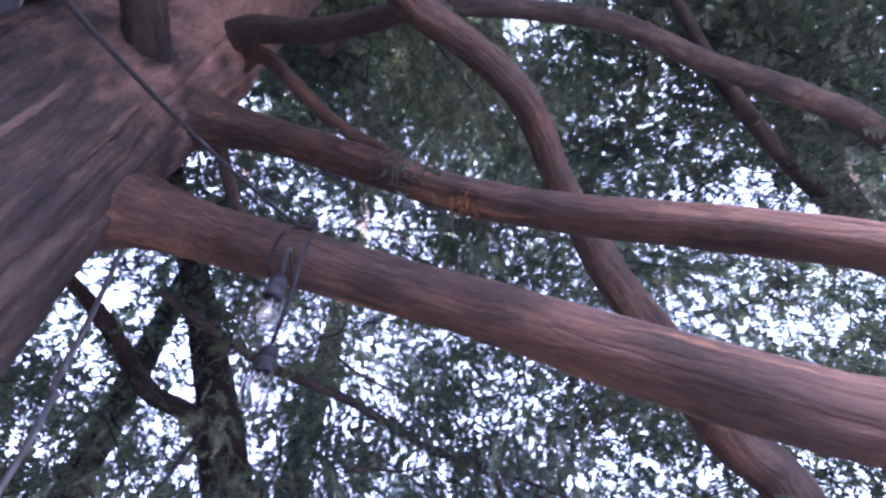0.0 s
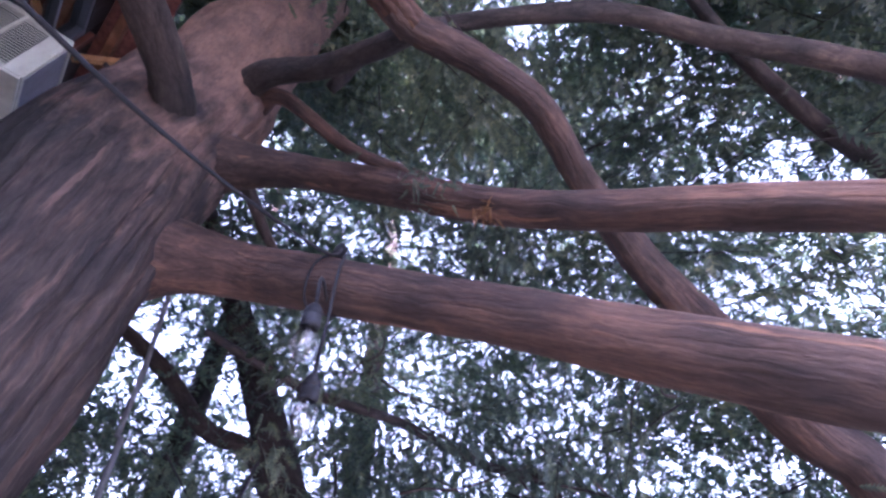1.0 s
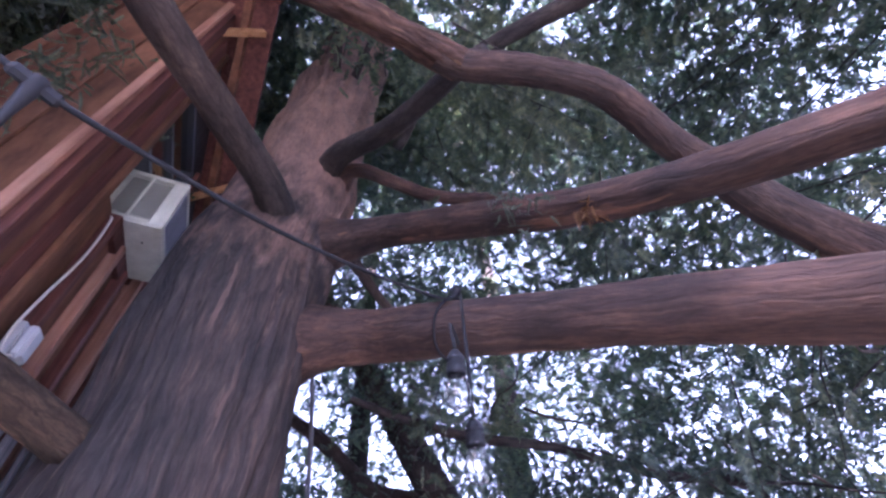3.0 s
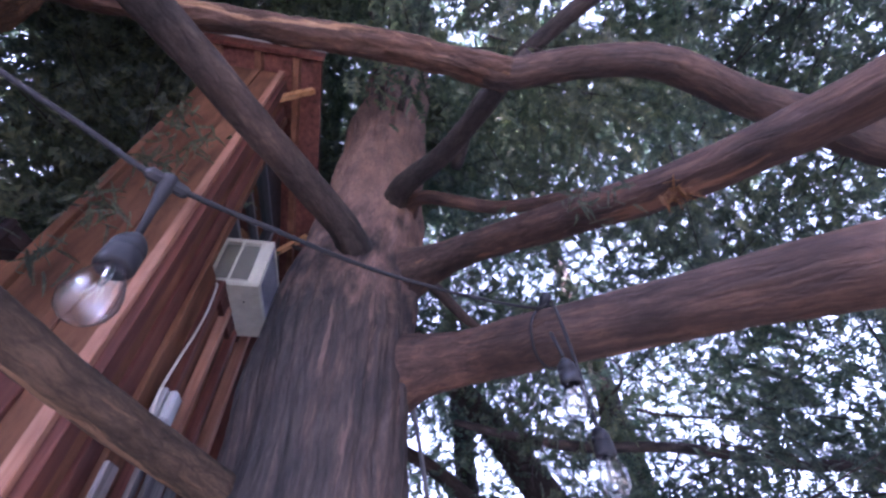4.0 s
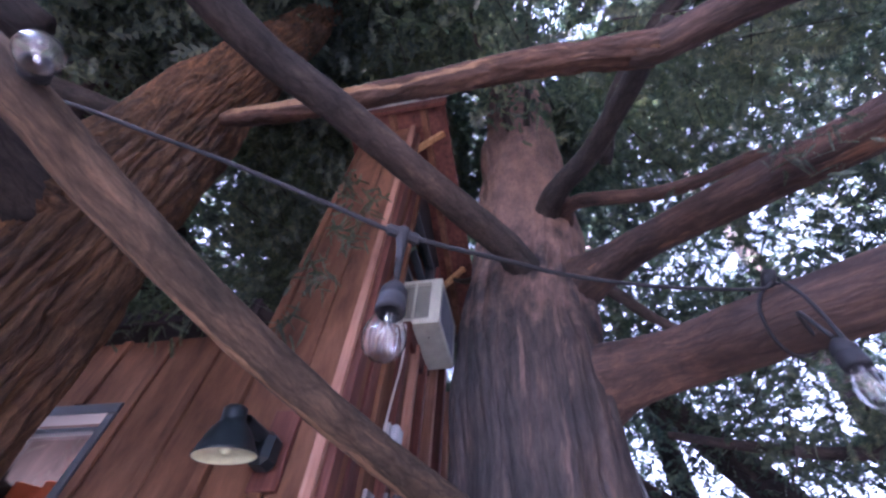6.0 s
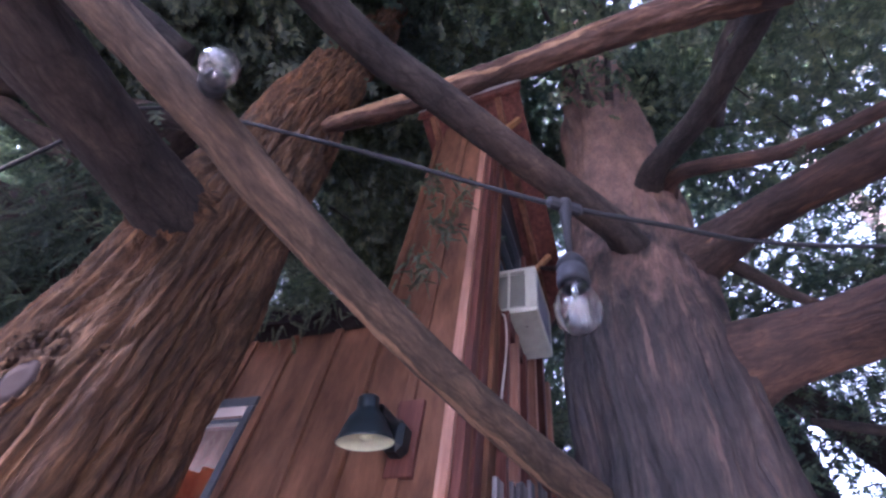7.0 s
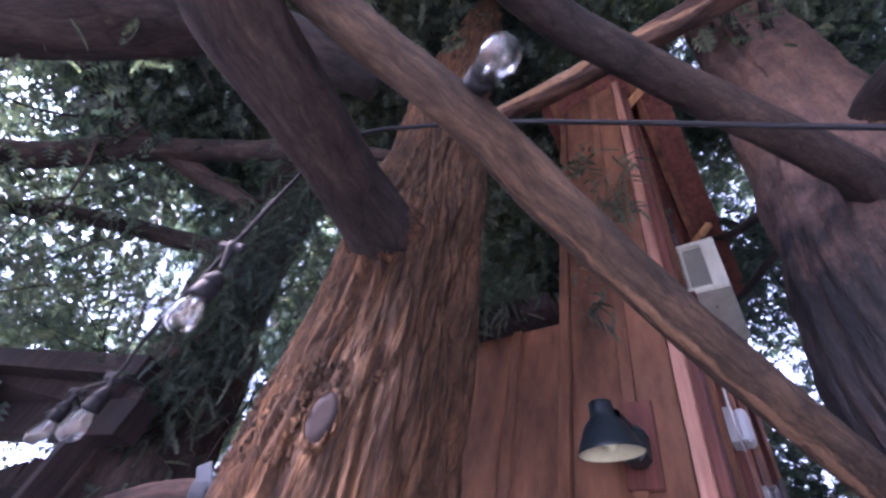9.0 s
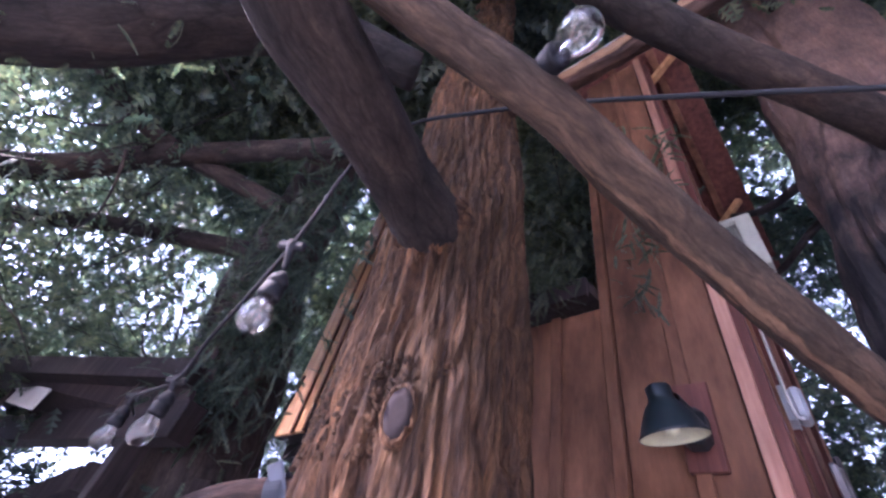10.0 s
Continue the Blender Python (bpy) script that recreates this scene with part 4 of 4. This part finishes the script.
LIGHTS = thing("light_string", "black string-light cord looped between limbs", "cord")
cable("cord", "", "",
      [(0.30, 1.06, 2.69), (0.2, 0.99, 2.6), (-0.06, 0.852, 2.50), (-0.281, 0.716, 2.42), (-0.435, 0.59, 2.355), (-0.585, 0.49, 2.325), (-0.72, 0.45, 2.39), (-0.913, 0.372, 2.462), (-1.077, 0.295, 2.50),
       (-1.183, 0.259, 2.543), (-1.326, 0.214, 2.593), (-1.479, 0.175, 2.65), (-1.61, 0.15, 2.64), (-1.69, 0.155, 2.55), (-1.715, 0.15, 2.31), (-2.0, 0.19, 2.19), (-2.262, 0.24, 2.15), (-2.677, 0.26, 2.18), (-3.2, 0.4, 2.25)], 0.0047, CORD, parent=LIGHTS)
cable("wound_cord", "", "",
      [LOOP(a) for a in (90, 130, 180, 225, 270, 310, 360, 400, 440, 490, 540, 585)] + [(0.2, 0.93, 2.46), (0.165, 0.85, 2.33)], 0.0047, CORD, parent=LIGHTS)
cable("drop_cord", "", "", [(0.31, 1.05, 2.69), (0.24, 0.93, 2.5), (0.24, 0.925, 2.35), (0.242, 0.932, 2.21)], 0.005, CORD, parent=LIGHTS)
for p, q in (((-0.585, 0.49, 2.325), (-0.59, 0.515, 2.23)), ((-1.71, 0.15, 2.31), (-1.715, 0.163, 2.255)), ((-2.262, 0.243, 2.15), (-2.262, 0.246, 2.13)), ((-2.677, 0.26, 2.18), (-2.677, 0.26, 2.155))):
    d = Vector(q) - Vector(p)
    mm = d.to_track_quat("-Z", "Y").to_matrix().to_4x4()
    plug = part("plug", lathe(bmesh.new(), [(0.0, 0.014), (0.01, 0.012), (0.012, 0.0), (0.009, -0.02), (0.006, -0.05), (0.0045, -d.length), (0, -d.length)], 16, Matrix.Translation(p) @ mm), RUBBER, LIGHTS, smooth=True)
    boxed("grip", (-0.03, -0.008, -0.01), (0.03, 0.008, 0.012), RUBBER, plug, bevel=0.005, m=Matrix.Translation(p) @ pose(0, 0, 0, 0, 0, 35))
cable("grey_stick", "thin weathered grey pole behind the trunk", "pole", [(0.06, 2.69, 3.3), (0.152, 2.76, 2.784), (0.185, 2.76, 2.458), (0.22, 2.7, 2.2), (0.25, 2.6, 0.0)], 0.014, GREYPIPE, 12, 0.1)
tie = part("tie", lathe(bmesh.new(), [(0.0, 0.02), (0.016, 0.018), (0.02, 0.0), (0.016, -0.03), (0.0, -0.032)], 14, pose(0.29, 1.05, 2.7, 35, 20, 0)), RUBBER, LIGHTS, "black moulded cap", smooth=True)


# ---- bark details ----
def lumps(name, parent, centre, axis_r, z0, z1, a0, a1, count, size, mat, seed, label=""):
    """Knobbly burl growths on a trunk's surface, joined."""
    rng = random.Random(seed)
    bml = bmesh.new()
    for i in range(count):
        a, z, s = radians(rng.uniform(a0, a1)), rng.uniform(z0, z1), rng.uniform(*size)
        m = Matrix.Translation((centre[0] + axis_r * math.cos(a), centre[1] + axis_r * math.sin(a), z)) @ Euler((rng.uniform(0, 3), rng.uniform(0, 3), rng.uniform(0, 3))).to_matrix().to_4x4() @ Matrix.Diagonal((s, s * rng.uniform(0.5, 0.9), s * rng.uniform(0.5, 1.6), 1))
        for v in bmesh.ops.create_icosphere(bml, subdivisions=2, radius=1.0, matrix=m)["verts"]:
            v.co += 0.55 * s * noise.noise_vector(v.co * 90)
    me = part(name, bml, mat, parent, label)
    a = me.data.attributes.new("grain", "FLOAT_VECTOR", "POINT")
    a.data.foreach_set("vector", np.array([v.co for v in me.data.vertices], np.float32).ravel())
    me["kind"] = "stuff"
    return me


lumps("burl", T2, (-1.735, 0.655), 0.245, 1.98, 2.2, -125, -25, 650, (0.003, 0.0075), STRINGY, 3, "knobbly burl round a pruning scar")
lumps("burl", T2, (-1.74, 0.64), 0.225, 2.5, 2.72, -110, -30, 150, (0.004, 0.012), STRINGY, 4)
n_out = Vector((0.575, -0.818, 0.0)).normalized()
m = Matrix.Translation(Vector((-1.582, 0.447, 2.068)) + n_out * 0.006) @ n_out.to_track_quat("Z", "Y").to_matrix().to_4x4() @ Matrix.Diagonal((0.7, 1.35, 1, 1))
knot = part("knot", lathe(bmesh.new(), [(0.0, 0.004), (0.02, 0.0045), (0.036, 0.004), (0.038, -0.01)], 28, m), HEARTWOOD, T2, "grey-brown sawn pruning scar", smooth=True)
bm = lathe(bmesh.new(), [(0.036, -0.012), (0.037, 0.003), (0.039, 0.0055), (0.043, 0.004), (0.05, -0.014)], 56, m)
for v in bm.verts:
    v.co += 0.006 * noise.noise_vector(v.co * 60) + 0.004 * noise.noise_vector(v.co * 140)
lip = part("bark_lip", bm, STRINGY, knot, "rolled bark lip", smooth=True)
a = lip.data.attributes.new("grain", "FLOAT_VECTOR", "POINT")
a.data.foreach_set("vector", np.array([v.co for v in lip.data.vertices], np.float32).ravel())

# ---- strapped branch beside the furrowed trunk ----
sb = thing("strapped_branch", "cut branch tied to a trunk with grey webbing", "branch")
limb("stem", [(-2.9, 0.2, 1.6), (-2.5, 0.33, 1.76), (-2.189, 0.405, 1.895), (-2.05, 0.46, 1.945), (-1.9, 0.53, 1.965), (-1.78, 0.58, 1.96)], [0.024, 0.028, 0.03, 0.03, 0.03, 0.026], LIMB, sb, "", 24, 0.03, 0.003, (34, 8), 0.1, 81.0)
bm = bmesh.new()
for k in range(28):
    a = 2 * math.pi * k / 28
    for s in (-1, 1):
        bm.verts.new((0.036 * math.cos(a), 0.036 * math.sin(a), 0.02 * s))
bm.verts.ensure_lookup_table()
for k in range(28):
    j = (k + 1) % 28
    bm.faces.new((bm.verts[2 * k], bm.verts[2 * j], bm.verts[2 * j + 1], bm.verts[2 * k + 1]))
bmesh.ops.solidify(bm, geom=bm.faces[:], thickness=0.004)
bmesh.ops.transform(bm, matrix=Matrix.Translation((-1.965, 0.495, 1.96)) @ Vector((0.14, 0.06, 0.03)).to_track_quat("Z", "Y").to_matrix().to_4x4(), verts=bm.verts)
part("strap", bm, STRAP, sb, "grey webbing strap")
boxed("strap_tail", (-0.02, -0.003, -0.34), (0.02, 0.003, 0.03), STRAP, sb, "grey webbing strap", m=pose(-1.95, 0.465, 1.98, 20, -25, 20))

# ---- dark timber frame among the trees ----
pg = thing("timber_frame", "dark weathered timber frame under the trees", "pergola")
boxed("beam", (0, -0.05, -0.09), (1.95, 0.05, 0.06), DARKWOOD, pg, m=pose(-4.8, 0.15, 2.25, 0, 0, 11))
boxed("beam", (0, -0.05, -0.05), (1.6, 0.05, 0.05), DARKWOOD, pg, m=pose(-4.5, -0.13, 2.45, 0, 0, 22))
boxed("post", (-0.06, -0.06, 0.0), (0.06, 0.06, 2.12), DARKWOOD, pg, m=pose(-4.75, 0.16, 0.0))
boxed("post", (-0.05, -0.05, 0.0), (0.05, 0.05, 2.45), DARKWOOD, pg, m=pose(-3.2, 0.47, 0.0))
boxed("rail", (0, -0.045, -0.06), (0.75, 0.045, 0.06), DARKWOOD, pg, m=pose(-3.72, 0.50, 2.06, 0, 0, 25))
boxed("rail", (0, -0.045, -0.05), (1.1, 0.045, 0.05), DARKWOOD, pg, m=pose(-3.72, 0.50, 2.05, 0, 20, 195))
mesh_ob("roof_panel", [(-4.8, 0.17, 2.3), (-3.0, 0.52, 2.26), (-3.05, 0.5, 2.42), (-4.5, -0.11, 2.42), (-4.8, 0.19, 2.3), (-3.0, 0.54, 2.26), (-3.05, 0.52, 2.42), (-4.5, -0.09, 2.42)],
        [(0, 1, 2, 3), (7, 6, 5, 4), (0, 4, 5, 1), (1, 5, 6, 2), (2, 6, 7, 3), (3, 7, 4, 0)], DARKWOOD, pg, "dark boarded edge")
boxed("canvas_edge", (0, -0.005, -0.05), (0.5, 0.005, 0.06), WHITECORD, pg, "pale canvas edge", m=pose(-4.35, 0.04, 2.36, 0, 8, 12))

# ---- hanging sprays near the trunks ----
rng = np.random.default_rng(77)


def sprays(name, label, points, per, jitter, size, droop, parent, mat=None, needles=14):
    """Hanging needle sprays about the points given."""
    c = np.repeat(np.array(points, float), per, axis=0) + rng.normal(0, jitter, (len(points) * per, 3))
    out = rng.normal(0, 0.7, c.shape)
    return scatter(name, spray_mesh(needles, 0.13, 0.015, 0.03), frames(rng, c, out, droop, 0.3, size), mat or LEAF, parent, label)


def along(points, n):
    return [tuple(Vector(a).lerp(Vector(b), k / n)) for a, b in zip(points, points[1:]) for k in range(n)]


sprays("foliage", "feathery green sprays on a mossy trunk", along([(-2.62, 0.42, 3.5), (-2.9, 0.5, 3.0), (-3.0, 0.6, 2.7), (-3.1, 0.65, 2.3)], 7), 60, 0.13, (0.7, 1.2), 0.7, T3)
sprays("foliage", "thin green sprigs beside bark", [(-2.06, 0.53, 2.55), (-1.99, 0.43, 2.72), (-2.12, 0.5, 2.42), (-2.02, 0.42, 2.64)], 12, 0.035, (0.35, 0.6), 0.3, T2)
sprays("foliage", "dark green sprigs hanging before a wall", [(-1.15, 1.15, 3.3), (-1.19, 1.16, 3.36), (-1.25, 1.17, 3.08), (-1.31, 1.2, 3.14), (-1.1, 1.13, 3.6), (-1.2, 1.16, 3.56), (-1.34, 1.2, 4.0), (-1.36, 1.2, 3.9), (-1.33, 1.2, 2.85)], 22, 0.042, (0.45, 0.75), 0.5, T2)
sprays("foliage", "green tuft on a limb", [(0.371, 0.74, 2.86), (0.35, 0.78, 2.9), (0.4, 0.68, 2.82)], 22, 0.035, (0.3, 0.55), 0.2, T1)
sprays("dry_tuft", "rusty dry needles caught on a limb", [(0.485, 0.61, 2.72), (0.5, 0.6, 2.69), (0.478, 0.6, 2.70)], 16, 0.012, (0.22, 0.4), 0.4, T1, DRYLEAF)
sprays("foliage", "dark sprays on an overhead limb", along([(-1.75, -0.24, 2.84), (-1.88, -0.38, 2.7), (-2.05, -0.55, 2.58), (-2.35, -0.9, 2.5)], 5), 14, 0.05, (0.5, 0.8), 0.2, T2)
sprays("foliage", "dark sprays over the limbs", along([(0.0, 1.3, 4.6), (0.5, 0.8, 4.4), (1.0, 0.4, 4.2)], 5), 24, 0.16, (0.7, 1.2), 0.5, A3)

sprays("foliage", "dark needle sprays hanging over a low roof edge", along([(-2.7, 1.24, 3.1), (-2.1, 1.22, 3.12), (-1.6, 1.22, 3.1)], 8), 34, 0.07, (0.6, 1.0), 0.6, A2)

# ---- bare twigs ----
tr = random.Random(9)
for i in range(46):
    a, e, d = radians(tr.uniform(-8, 75)), radians(tr.uniform(2, 30)), tr.uniform(2.4, 4.0)
    p = Vector((-0.3 + d * math.cos(a) * math.cos(e), 0.2 + d * math.sin(a) * math.cos(e), 1.8 + d * math.sin(e)))
    if p.x < 0.4 and p.y > 1.2:
        continue
    q = Vector((tr.uniform(-1, 1), tr.uniform(-1, 1), tr.uniform(-1.0, 0.4))).normalized()
    pts = [p]
    for k in range(tr.randint(3, 5)):
        q = (q + Vector((tr.uniform(-0.4, 0.4), tr.uniform(-0.4, 0.4), tr.uniform(-0.3, 0.3)))).normalized()
        pts.append(pts[-1] + q * tr.uniform(0.12, 0.22))
    w = tr.uniform(0.005, 0.011)
    limb("twig", pts, [w * (1 - 0.8 * k / (len(pts) - 1)) for k in range(len(pts))], SHADELIMB, A6, "", 6, 0.05, 0.0, (1, 1), 0.1, float(i))
tr = random.Random(19)
for i in range(22):
    a, e, d = radians(tr.uniform(150, 200)), radians(tr.uniform(8, 38)), tr.uniform(2.4, 3.6)
    p = Vector((-0.9 + d * math.cos(a) * math.cos(e), 0.0 + d * math.sin(a) * math.cos(e), 1.8 + d * math.sin(e)))
    q = Vector((tr.uniform(-0.6, 0.6), tr.uniform(-0.6, 0.6), -1)).normalized()
    pts = [p]
    for k in range(4):
        q = (q + Vector((tr.uniform(-0.4, 0.4), tr.uniform(-0.4, 0.4), tr.uniform(-0.3, 0.3)))).normalized()
        pts.append(pts[-1] + q * tr.uniform(0.1, 0.22))
    w = tr.uniform(0.005, 0.01)
    limb("twig", pts, [w * (1 - 0.18 * k) for k in range(len(pts))], SHADELIMB, A4, "", 6, 0.05, 0.0, (1, 1), 0.1, float(i))

# ---- lamp in the room behind the cloth ----
room = new("room_lamp", bpy.data.lights.new("room_lamp", "POINT"))
room.data.energy, room.data.color, room.data.shadow_soft_size = 6.0, (1.0, 0.7, 0.45), 0.08
room.location = (-2.3, 1.95, 2.35)
